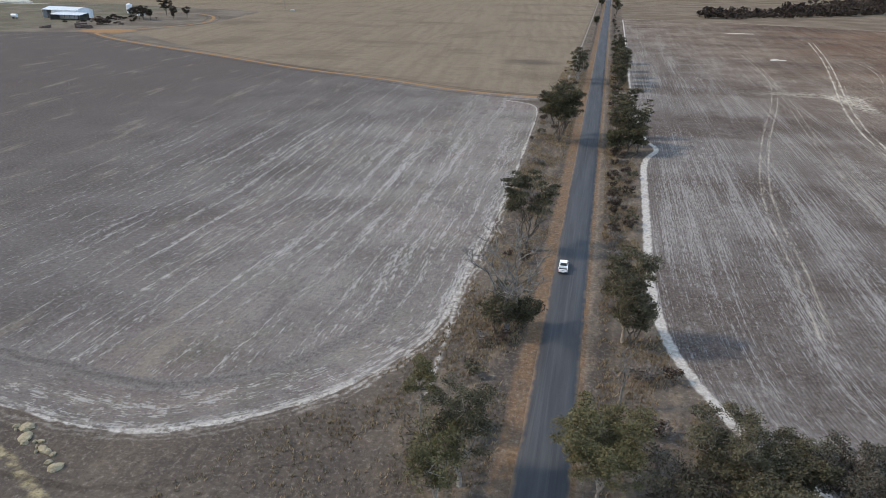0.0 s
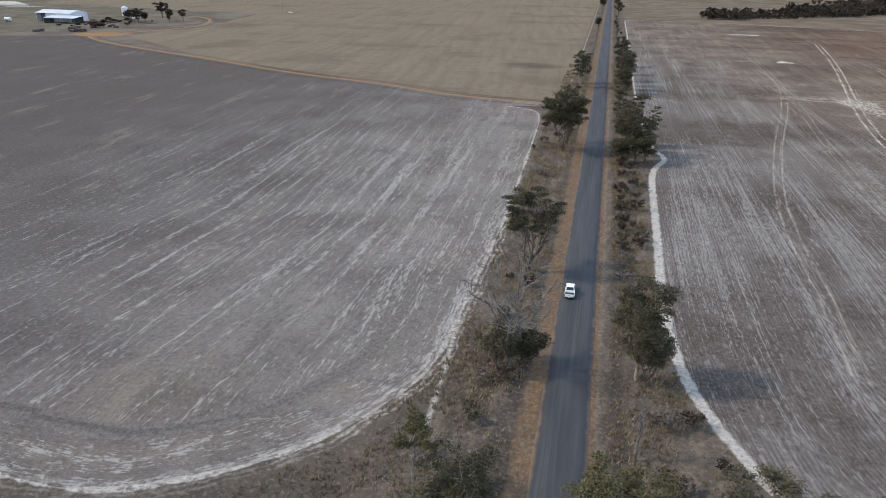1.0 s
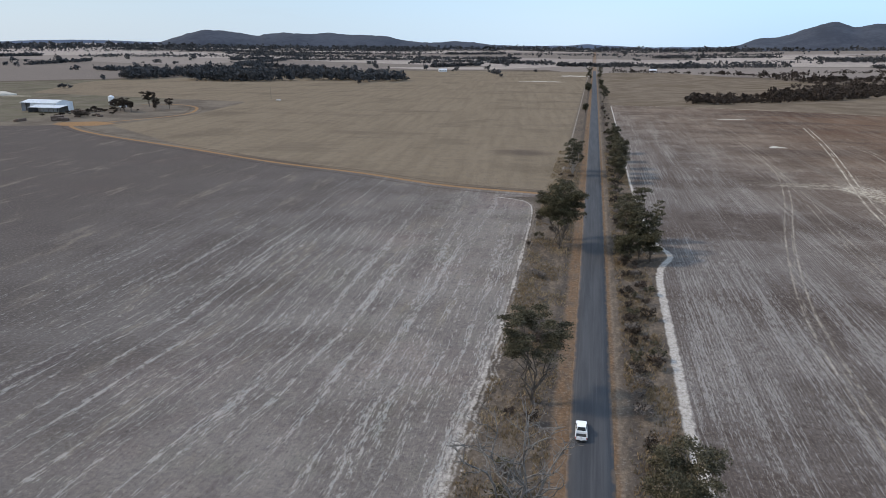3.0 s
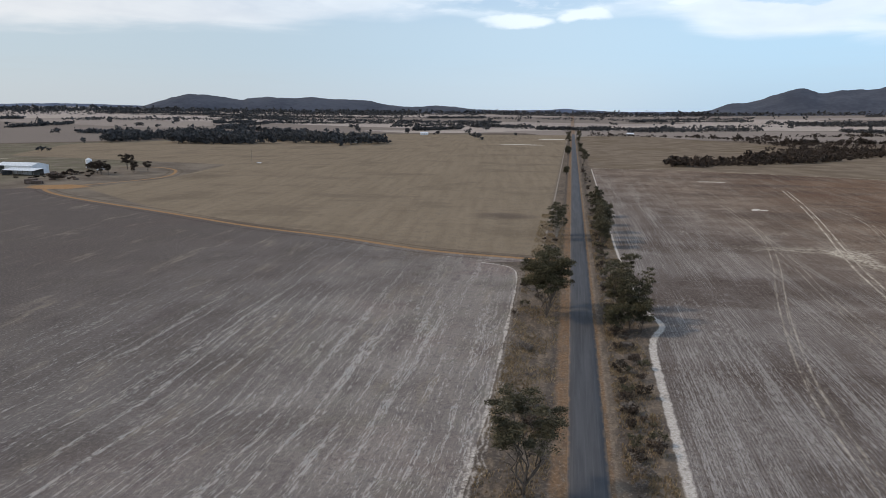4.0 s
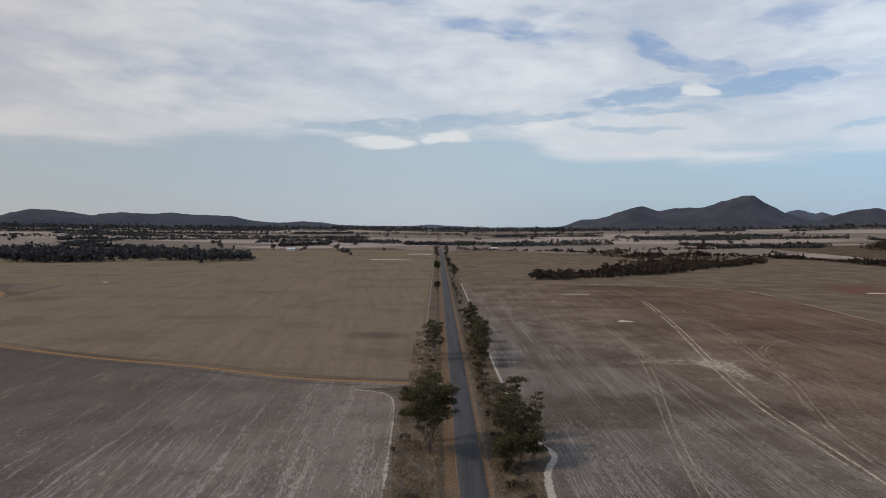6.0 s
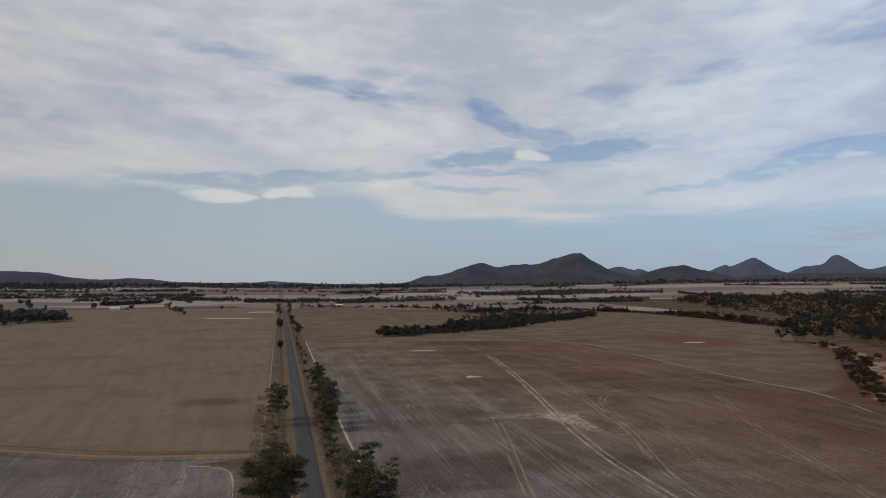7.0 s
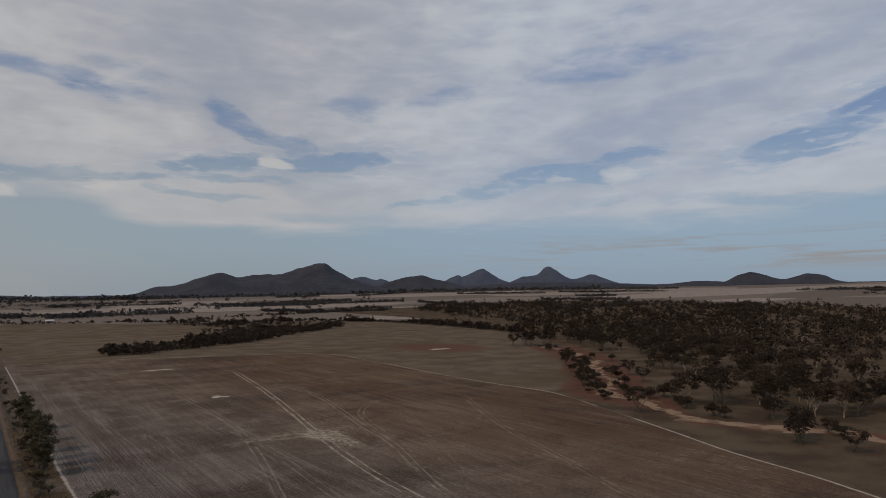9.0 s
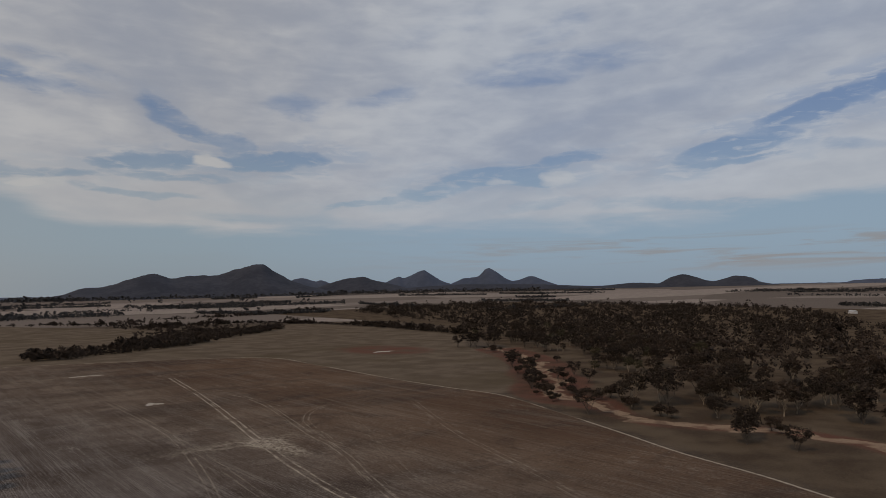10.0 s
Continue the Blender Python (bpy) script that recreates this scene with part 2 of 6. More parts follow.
M_STRAW = simple("dry_grass", (0.15, 0.108, 0.066), (0.29, 0.222, 0.145), 0.15, 0.9, island=0.6, spec=0.08)
M_TWIG = simple("grey_twig", (0.09, 0.075, 0.065), (0.2, 0.17, 0.15), 0.5, 0.9, island=0.5, spec=0.08)
# distance haze is mixed into both slope colours as blue-grey
M_HILL = simple("hazed_bush_slope", (0.036, 0.042, 0.056), (0.06, 0.066, 0.082), 0.006, 0.95, spec=0.08)
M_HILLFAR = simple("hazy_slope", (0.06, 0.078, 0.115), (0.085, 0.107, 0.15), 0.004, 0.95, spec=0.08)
M_WHITE = simple("white_steel", (0.5, 0.51, 0.52), (0.66, 0.67, 0.68), 0.3, 0.45)
M_ROOFPALE = simple("zinc_roof", (0.4, 0.42, 0.44), (0.58, 0.6, 0.62), 0.4, 0.4)
# the shed's steel again, with the open bays' shade put into its colour
M_DARKWALL = simple("shaded_steel", (0.07, 0.075, 0.08), (0.13, 0.135, 0.14), 0.4, 0.6)
M_RUST = simple("rusty_iron", (0.06, 0.045, 0.038), (0.13, 0.09, 0.07), 0.8, 0.85)
M_PAINT = simple("car_paint", (0.78, 0.79, 0.8), (0.83, 0.84, 0.85), 1.0, 0.25, spec=0.5)
M_GLASS = simple("car_glass", (0.012, 0.014, 0.016), (0.02, 0.022, 0.025), 1.0, 0.08, spec=0.5)
M_RUBBER = simple("tyre_rubber", (0.015, 0.015, 0.015), (0.03, 0.03, 0.03), 3.0, 0.85)
M_ALLOY = simple("wheel_alloy", (0.4, 0.4, 0.41), (0.55, 0.55, 0.56), 3.0, 0.35, metal=0.8)
M_TAIL = simple("tail_lens", (0.3, 0.012, 0.01), (0.4, 0.02, 0.015), 3.0, 0.2)
M_TRIM = simple("black_trim", (0.02, 0.02, 0.02), (0.035, 0.035, 0.035), 3.0, 0.6)
M_LAMP = simple("lamp_lens", (0.55, 0.56, 0.58), (0.7, 0.71, 0.72), 3.0, 0.15)
M_STONE = simple("pale_stone", (0.17, 0.135, 0.085), (0.36, 0.3, 0.2), 0.8, 0.9, bump=0.05)
M_PALESAND = simple("pale_sand", (0.34, 0.3, 0.25), (0.48, 0.44, 0.38), 0.6, 0.95, bump=0.1)
M_POLE = simple("weathered_pole", (0.12, 0.1, 0.085), (0.22, 0.19, 0.165), 2.0, 0.9)


# ---- mesh helpers ----
def mesh_of(name, verts, faces, mat, smooth=False):
    me = bpy.data.meshes.new(name)
    me.from_pydata([tuple(v) for v in verts], [], [tuple(f) for f in faces])
    me.materials.append(mat)
    if smooth:
        me.polygons.foreach_set("use_smooth", [True] * len(me.polygons))
    me.update()
    return me


def quads_mesh(name, corners, mat):
    """A mesh of loose quads; corners is an array n x 4 x 3."""
    k = len(corners)
    me = bpy.data.meshes.new(name)
    me.vertices.add(4 * k)
    me.vertices.foreach_set("co", np.ascontiguousarray(corners, dtype=np.float32).ravel())
    me.loops.add(4 * k)
    me.loops.foreach_set("vertex_index", np.arange(4 * k, dtype=np.int32))
    me.polygons.add(k)
    me.polygons.foreach_set("loop_start", np.arange(0, 4 * k, 4, dtype=np.int32))
    me.polygons.foreach_set("loop_total", np.full(k, 4, dtype=np.int32))
    me.materials.append(mat)
    me.update(calc_edges=True)
    return me


def child(name, me, parent, label=""):
    ob = new(name, me)
    ob.parent = parent
    if label:
        tagged(ob, label)
    return ob


def part(name, bm, mat, parent, label=""):
    me = bpy.data.meshes.new(name)
    bm.to_mesh(me)
    bm.free()
    me.materials.append(mat)
    return child(name, me, parent, label)


def thing(name, label, category, m, group="", kind=""):
    ob = new(name)
    ob.matrix_basis = m
    return tagged(ob, label, category, group, kind)


def box(bm, x0, x1, y0, y1, z0, z1, bevel=0.0):
    vs = [bm.verts.new((x, y, z)) for x in (x0, x1) for y in (y0, y1) for z in (z0, z1)]
    fs = [bm.faces.new([vs[i] for i in f]) for f in ((0, 1, 3, 2), (4, 6, 7, 5), (0, 4, 5, 1), (2, 3, 7, 6), (0, 2, 6, 4), (1, 5, 7, 3))]
    if bevel:
        es = list({e for f in fs for e in f.edges})
        bmesh.ops.bevel(bm, geom=es, offset=bevel, segments=1, affect="EDGES")
    return bm


def prism(bm, profile, axis_lo, axis_hi, axis="x"):
    """Extrudes a profile of (a, z) along x or y."""
    def put(t, a, z):
        return bm.verts.new((t, a, z) if axis == "x" else (a, t, z))
    lo = [put(axis_lo, a, z) for a, z in profile]
    hi = [put(axis_hi, a, z) for a, z in profile]
    k = len(profile)
    bm.faces.new(lo)
    bm.faces.new(hi[::-1])
    for i in range(k):
        bm.faces.new((lo[i], hi[i], hi[(i + 1) % k], lo[(i + 1) % k]))
    bmesh.ops.recalc_face_normals(bm, faces=bm.faces[:])
    return bm


def smooth_line(pts, per=8):
    """Catmull-Rom through points, as an array."""
    p = np.array([pts[0], *pts, pts[-1]], float)
    out = []
    for i in range(1, len(p) - 2):
        t = np.linspace(0, 1, per, endpoint=False)[:, None]
        a, b, c, d = p[i - 1 : i + 3]
        out.append(0.5 * (2 * b + (c - a) * t + (2 * a - 5 * b + 4 * c - d) * t**2 + (3 * b - a - 3 * c + d) * t**3))
    return np.concatenate([*out, p[-2:-1]])


def line_dist(x, y, line):
    """Distance from each point to a polyline, and the length along it."""
    best, along, run = np.full(x.shape, 1e9), np.zeros(x.shape), 0.0
    for a, b in zip(line[:-1], line[1:]):
        d = b - a
        ll = max(np.hypot(*d), 1e-6)
        t = np.clip(((x - a[0]) * d[0] + (y - a[1]) * d[1]) / ll**2, 0, 1)
        r = np.hypot(x - a[0] - t * d[0], y - a[1] - t * d[1])
        along = np.where(r < best, run + t * ll, along)
        best = np.minimum(best, r)
        run += ll
    return best, along


def inside_dist(x, y, poly):
    """Signed distance to a polygon, positive inside."""
    ring = np.concatenate([poly, poly[:1]])
    d, _ = line_dist(x, y, ring)
    odd = np.zeros(x.shape, bool)
    for (x0, y0), (x1, y1) in zip(ring[:-1], ring[1:]):
        cut = (y0 > y) != (y1 > y)
        odd ^= cut & (x < (x1 - x0) * (y - y0) / (y1 - y0 if y1 != y0 else 1e-9) + x0)
    return np.where(odd, d, -d)


def line_side(x, y, line):
    """Signed distance to a line, far off beyond its ends."""
    best, out = np.full(x.shape, 1e9), np.full(x.shape, 1e3)
    for k, (a, b) in enumerate(zip(line[:-1], line[1:])):
        d = b - a
        ll = max(np.hypot(*d), 1e-6)
        t = ((x - a[0]) * d[0] + (y - a[1]) * d[1]) / ll**2
        over = ((t < 0) & (k == 0)) | ((t > 1) & (k == len(line) - 2))
        t = np.clip(t, 0, 1)
        r = np.hypot(x - a[0] - t * d[0], y - a[1] - t * d[1])
        side = np.sign((x - a[0]) * d[1] - (y - a[1]) * d[0])
        out = np.where(r < best, np.where(over, 400.0, side * r), out)
        best = np.minimum(best, r)
    return out


# ---- ground plan ----
LEFT_EDGE = smooth_line([(-260, 122), (-140, 112), (-90, 106), (-68, 103.8), (-51, 102.8), (-38.7, 107.6), (-28.5, 116), (-21.4, 127.7),
                         (-18.6, 138), (-18, 157), (-17.5, 195), (-18.5, 253), (-19.9, 295), (-23.6, 309.5), (-34, 315)])
TRACK = smooth_line([(-5, 322), (-24, 325), (-58, 332), (-100, 351), (-149, 369), (-214, 401), (-298, 441), (-340, 468), (-352, 485), (-338, 512),
                     (-325, 540), (-320, 570), (-333, 605), (-352, 632), (-384, 650), (-420, 640)])
RIGHT_EDGE = smooth_line([(60, 98), (34, 108), (24, 118.5), (20.2, 126), (17.3, 133.5), (15.2, 142.4), (13.9, 160), (14.5, 188), (15.8, 236),
                          (19.8, 253), (16.5, 270), (14.6, 330), (14.4, 398), (14.8, 587), (14.7, 716)])
FENCE = smooth_line([(14.7, 717), (80, 714), (161, 688), (228, 660), (245, 625), (243, 590), (240, 535), (236, 470), (236, 415), (238, 375), (223, 327), (206, 280),
                     (194, 249), (186, 218), (179, 198), (160, 140), (140, 90)])
CREEK = smooth_line([(445, 590), (422, 558), (396, 510), (348, 443), (318, 420), (300, 392), (268, 368), (256, 345), (252, 324), (234, 296),
                     (232, 276), (244, 255), (253, 242), (252, 228), (250, 210), (240, 190), (236, 150)], 6)
FAR_EDGE = smooth_line([(-14, 330), (-13, 420), (-12.5, 600), (-12, 900), (-11, 1300)])
PLOUGH = smooth_line([(138, 573), (124.8, 489), (112, 420), (100.5, 365), (94.2, 333), (90, 307), (87.7, 288), (86.6, 272), (85, 250), (83, 225), (80, 195)])
WHEEL_A = smooth_line([(82, 500), (81.7, 482), (80.7, 434), (78.4, 392), (73.3, 358), (65.8, 322), (58.6, 293), (53.8, 272), (47, 238), (44, 218), (42, 198), (40.8, 171), (39, 145)])
WHEEL_B = smooth_line([(134, 490), (138, 465), (136, 432), (126, 387), (118.5, 356), (115.5, 337), (110.3, 317), (103, 296), (96, 273), (92, 250), (86, 200)])
WHEEL_C = smooth_line([(196, 395), (170, 341), (159, 316), (149, 287), (140, 261), (133, 243), (124, 212)])
WHEEL_D = smooth_line([(79, 396), (76.3, 357), (74.1, 328), (70.9, 297), (69, 270), (67, 235), (66, 200)])
WHEEL_E = smooth_line([(166, 412), (146, 402), (133, 386), (125.6, 367), (120.5, 347), (117, 337)])
WHEEL_F = smooth_line([(152, 385), (138, 347), (123, 314), (112, 286), (108, 269), (104, 250)])
SPUR = smooth_line([(-18, 150), (-17.2, 138), (-16.6, 128), (-16.2, 118)])

LEFT_FIELD = np.concatenate([LEFT_EDGE, TRACK[1:70][:, :], [(-380, 470), (-700, 430), (-900, 300), (-900, 140)]])
RIGHT_FIELD = np.concatenate([RIGHT_EDGE, FENCE])
TAN_FIELD = np.array([(-14, 328), (-13, 900), (-11, 1500), (-360, 1470), (-760, 1010), (-640, 760), (-330, 690), (-310, 560), (-330, 490), (-214, 403), (-100, 353), (-58, 334)], float)
EAST_FIELD = np.array([(14, 718), (80, 714), (161, 687), (227, 659), (244, 625), (242, 590), (239, 535), (235, 470), (235, 415), (240, 378), (262, 380), (330, 460), (395, 530),
                       (420, 600), (540, 740), (566, 920), (560, 1150), (330, 1130), (140, 1480), (12, 1480)], float)

SKY_AZ = [-180, -60, -40, -20, -5, 5, 20, 35, 50, 65, 80, 100, 180]
SKY_EL = [-0.2, 0.0, 0.15, -0.1, -0.25, -0.4, -0.2, 0.1, 0.2, 0.33, 0.3, 0.0, -0.2]


def ground_z(x, y):
    """Flat near the road, rising gently to the skyline."""
    x, y = np.asarray(x, float), np.asarray(y, float)
    dx, dy = x, y - 100.0
    r, az = np.hypot(dx, dy), np.degrees(np.arctan2(dx, dy))
    top = 53.0 + np.tan(np.radians(np.interp(az, SKY_AZ, SKY_EL))) * 4700
    s = np.clip((r - 1250) / 3450, 0, 1)
    return top * s**1.15


def grow(lo, hi, fine_lo, fine_hi, step, rate):
    mid = list(np.arange(fine_lo, fine_hi + step / 2, step))
    up, d = [], step
    while (up[-1] if up else mid[-1]) < hi:
        d *= rate
        up.append((up[-1] if up else mid[-1]) + d)
    dn, d = [], step
    while (dn[-1] if dn else mid[0]) > lo:
        d *= rate
        dn.append((dn[-1] if dn else mid[0]) - d)
    return np.array(dn[::-1] + mid + up)


def ground_material():
    mat, n, b = material("farmland", 1.0, 0, 0.0)
    pos = n.add("ShaderNodeNewGeometry").outputs["Position"]
    x, y, z = n.split(pos)
    grain = n.noise(pos, 1.7, 6, 0.65)
    patch = n.noise(pos, 0.045, 5, 0.55)
    broad = n.noise(pos, 0.011, 4, 0.5)
    ragged = n.m("MULTIPLY", n.m("SUBTRACT", n.noise(pos, 0.45, 5, 0.65), 0.5), 4.0)
    edge = lambda d, soft=0.35, rag=0.35: n.step(n.m("ADD", d, n.m("MULTIPLY", ragged, rag)), -soft, soft)  # noqa: E731

    # verge: bare grey dirt under dry grass
    col = n.mix(n.step(patch, 0.38, 0.62), (0.074, 0.06, 0.051), (0.11, 0.087, 0.07))
    tuftv = n.noise(n.vec(n.m("MULTIPLY", x, 0.5), n.m("MULTIPLY", y, 0.22), 0.0), 1.0, 5, 0.7)
    col = n.mix(n.m("MULTIPLY", n.step(x, -22.0, -12.0, 0.3, 1.0), n.step(tuftv, 0.46, 0.66, 0, 0.8)), col, (0.18, 0.137, 0.1))
    col = n.mix(n.step(grain, 0.52, 0.72, 0, 0.5), col, (0.17, 0.138, 0.1))
    col = n.mix(n.step(grain, 0.45, 0.28, 0, 0.6), col, (0.04, 0.034, 0.03))
    # far paddocks
    cell = n.add("ShaderNodeTexVoronoi", feature="F1")
    n.put(cell.inputs["Vector"], n.vec(n.m("MULTIPLY", x, 0.0011), n.m("MULTIPLY", y, 0.0028), 0.0))
    cell.inputs["Scale"].default_value = 1.0
    pc = n.split(cell.outputs["Color"])[0]
    pad = n.mix(n.step(pc, 0.2, 0.8), (0.165, 0.138, 0.122), (0.335, 0.285, 0.252))
    pad = n.mix(n.step(patch, 0.35, 0.65, 0, 0.35), pad, (0.15, 0.128, 0.112))
    col = n.mix(edge(n.attr("far"), 12.0, 8.0), col, pad)

    yard = n.mix(n.step(n.noise(pos, 0.03, 5, 0.65), 0.38, 0.62), (0.105, 0.086, 0.07), (0.16, 0.132, 0.105))
    yard = n.mix(n.m("MULTIPLY", n.step(x, -395.0, -440.0), n.step(n.noise(pos, 0.05, 4, 0.6), 0.35, 0.6, 0.05, 0.45)), yard, (0.09, 0.095, 0.055))
    col = n.mix(n.m("MULTIPLY", n.step(x, -150.0, -220.0), n.step(n.attr("far"), 0.0, -60.0)), col, yard)

    # the stubble field: grey soil, straw lying in rows that turn round the headland
    u, v = n.attr("row_u"), n.attr("row_v")
    wob = n.m("MULTIPLY", n.m("SUBTRACT", n.noise(pos, 0.05, 3), 0.5), 2.2)
    uu = n.m("ADD", u, wob)
    wide = n.noise(n.vec(n.m("MULTIPLY", uu, 0.36), n.m("MULTIPLY", v, 0.011), 1.0), 1.0, 3, 0.55)
    thin = n.noise(n.vec(n.m("MULTIPLY", uu, 1.25), n.m("MULTIPLY", v, 0.06), 4.0), 1.0, 4, 0.65)
    tuft = n.noise(n.vec(n.m("MULTIPLY", uu, 3.0), n.m("MULTIPLY", v, 0.42), 7.0), 1.0, 7, 0.74)
    head = n.attr("head")
    mott = n.noise(n.vec(n.m("MULTIPLY", u, 0.75), n.m("MULTIPLY", v, 0.38), 2.5), 1.0, 5, 0.7)
    swath = n.noise(n.vec(n.m("MULTIPLY", uu, 0.3), n.m("MULTIPLY", v, 0.012), 11.3), 1.0, 2, 0.5)
    swing = n.m("SINE", n.m("ADD", n.m("MULTIPLY", uu, 2.1), n.m("MULTIPLY", n.noise(pos, 0.03, 3), 14.0)))
    rows = n.m("ADD", n.m("ADD", n.m("MULTIPLY", wide, 0.5), n.m("MULTIPLY", thin, 0.5)), n.m("MULTIPLY", swing, 0.03))
    curved = n.m("ADD", n.m("ADD", n.m("MULTIPLY", swath, 0.55), n.m("MULTIPLY", mott, 0.7)), -0.145)
    dense = n.m("ADD", n.m("MULTIPLY", rows, n.m("SUBTRACT", 1.0, head)), n.m("MULTIPLY", curved, head))
    rich = n.step(n.m("ADD", n.attr("straw"), n.m("MULTIPLY", n.m("SUBTRACT", broad, 0.5), 1.2)), 0.0, 1.0, 0.17, 0.02)
    fine = n.noise(n.vec(n.m("MULTIPLY", x, 2.6), n.m("MULTIPLY", y, 1.3), 5.0), 1.0, 6, 0.78)
    crisp = n.m("ADD", n.m("MULTIPLY", n.m("SUBTRACT", tuft, 0.5), 1.2), n.m("MULTIPLY", n.m("SUBTRACT", fine, 0.5), 0.5))
    straw = n.m("SUBTRACT", n.m("ADD", n.m("ADD", n.m("MULTIPLY", n.m("SUBTRACT", dense, 0.5), 1.15), 0.5), crisp), rich)
    straw = n.m("MULTIPLY", n.step(straw, 0.535, 0.615), n.m("MULTIPLY", n.step(x, -220.0, -70.0, 0.12, 1.0), n.step(y, 220.0, 320.0, 1.0, 0.5)))
    soil = n.mix(n.step(patch, 0.35, 0.66), (0.136, 0.115, 0.104), (0.177, 0.15, 0.132))
    soil = n.mix(n.step(n.noise(pos, 0.03, 4), 0.52, 0.7, 0, 0.5), soil, (0.145, 0.107, 0.078))
    soil = n.mix(n.step(thin, 0.5, 0.32, 0, 0.4), soil, (0.085, 0.072, 0.066))
    green = n.step(n.noise(n.vec(n.m("MULTIPLY", x, 0.05), n.m("MULTIPLY", y, 0.03), 9.0), 1.0, 3), 0.56, 0.68, 0, 0.35)
    soil = n.mix(green, soil, (0.111, 0.106, 0.071))
    soil = n.mix(n.step(n.noise(pos, 0.022, 5, 0.6), 0.5, 0.66, 0, 0.55), soil, (0.15, 0.098, 0.085))
    soil = n.mix(n.step(n.noise(pos, 0.35, 5, 0.7), 0.5, 0.66, 0, 0.6), soil, (0.078, 0.066, 0.062))
    soil = n.mix(n.step(n.noise(n.vec(n.m("MULTIPLY", u, 0.9), n.m("MULTIPLY", v, 0.2), 3.0), 1.0, 5, 0.72), 0.5, 0.68, 0, 0.5), soil, (0.19, 0.165, 0.15))
    soil = n.mix(n.step(n.noise(pos, 0.12, 4, 0.65), 0.52, 0.68, 0, 0.4), soil, (0.118, 0.112, 0.086))
    west = n.step(n.m("SUBTRACT", n.m("MULTIPLY", x, -1.0), n.m("MULTIPLY", patch, 50.0)), 0.0, 75.0, 0.0, 0.85)
    soil = n.mix(west, soil, (0.082, 0.07, 0.065))
    soil = n.mix(n.m("MULTIPLY", n.attr("straw"), n.step(patch, 0.3, 0.65, 0.05, 0.3)), soil, (0.25, 0.233, 0.22))
    # the tufts' small shadows, put into the soil colour between them
    soil = n.mix(n.step(crisp, -0.05, -0.22, 0, 0.55), soil, (0.066, 0.057, 0.052))
    smear = n.noise(n.vec(n.m("MULTIPLY", uu, 0.14), n.m("MULTIPLY", v, 0.028), 7.0), 1.0, 6, 0.72)
    soil = n.mix(n.step(smear, 0.54, 0.68, 0, 0.55), soil, (0.205, 0.172, 0.138))
    soil = n.mix(n.step(smear, 0.45, 0.33, 0, 0.5), soil, (0.085, 0.068, 0.068))
    dry = n.mix(n.step(n.noise(pos, 0.35, 4, 0.7), 0.4, 0.6), (0.42, 0.385, 0.35), (0.36, 0.355, 0.33))
    dry = n.mix(n.step(n.noise(pos, 0.09, 4, 0.6), 0.54, 0.68, 0, 0.6), dry, (0.37, 0.32, 0.28))
    stubble = n.mix(n.m("MULTIPLY", straw, 0.57), soil, dry)
    turned = n.mix(n.step(fine, 0.4, 0.62), n.mix(n.step(grain, 0.3, 0.7), (0.095, 0.082, 0.076), (0.14, 0.122, 0.112)), (0.17, 0.15, 0.137))
    stubble = n.mix(n.step(n.m("ADD", n.attr("seam"), n.m("MULTIPLY", ragged, 0.12)), 0.1, 0.5), stubble, turned)
    col = n.mix(edge(n.attr("left"), 0.4, 0.3), col, stubble)

    # the field east of the road: finer seeding lines, browner away from the road
    rx = n.m("ADD", n.attr("row_r"), n.m("MULTIPLY", wob, 0.3))
    line = n.noise(n.vec(n.m("MULTIPLY", rx, 1.9), n.m("MULTIPLY", y, 0.02), 2.0), 1.0, 4, 0.7)
    band = n.noise(n.vec(n.m("MULTIPLY", rx, 0.15), n.m("MULTIPLY", y, 0.012), 3.0), 1.0, 4, 0.6)
    away = n.step(n.m("SUBTRACT", n.m("ADD", x, n.m("MULTIPLY", y, 0.22)), n.m("MULTIPLY", patch, 60.0)), 50.0, 175.0)
    brown = n.step(n.m("SUBTRACT", n.m("ADD", x, n.m("MULTIPLY", y, 0.05)), n.m("MULTIPLY", patch, 50.0)), 70.0, 180.0)
    soil2 = n.mix(n.step(patch, 0.36, 0.64), (0.128, 0.109, 0.099), (0.17, 0.147, 0.134))
    soil2 = n.mix(away, soil2, n.mix(n.step(patch, 0.36, 0.64), (0.136, 0.099, 0.077), (0.188, 0.141, 0.109)))
    soil2 = n.mix(brown, soil2, n.mix(n.step(broad, 0.35, 0.65), (0.112, 0.067, 0.046), (0.164, 0.104, 0.071)))
    drill = n.noise(n.vec(n.m("MULTIPLY", rx, 0.55), n.m("MULTIPLY", y, 0.022), 8.0), 1.0, 5, 0.7)
    soil2 = n.mix(n.step(drill, 0.5, 0.33, 0, 0.35), soil2, (0.06, 0.04, 0.03))
    blot = n.noise(pos, 0.035, 6, 0.68, distort=0.6)
    soil2 = n.mix(n.step(blot, 0.5, 0.36, 0, 0.5), soil2, (0.06, 0.043, 0.035))
    # broad bands of cloud shadow put into the soil colour
    cloud_shade = n.noise(n.vec(n.m("MULTIPLY", x, 0.009), n.m("MULTIPLY", y, 0.03), 4.4), 1.0, 5, 0.6, distort=0.4)
    soil2 = n.mix(n.step(cloud_shade, 0.48, 0.66, 0, 0.7), soil2, (0.066, 0.047, 0.039))
    furrow = n.m("SINE", n.m("MULTIPLY", rx, 10.5))
    soil2 = n.mix(n.m("MULTIPLY", n.m("MULTIPLY", n.step(furrow, -0.1, 0.8), n.step(away, 0.2, 0.9, 1.0, 0.25)), n.step(n.noise(pos, 0.25, 4, 0.6), 0.35, 0.6, 0.15, 0.6)), soil2, (0.07, 0.058, 0.053))
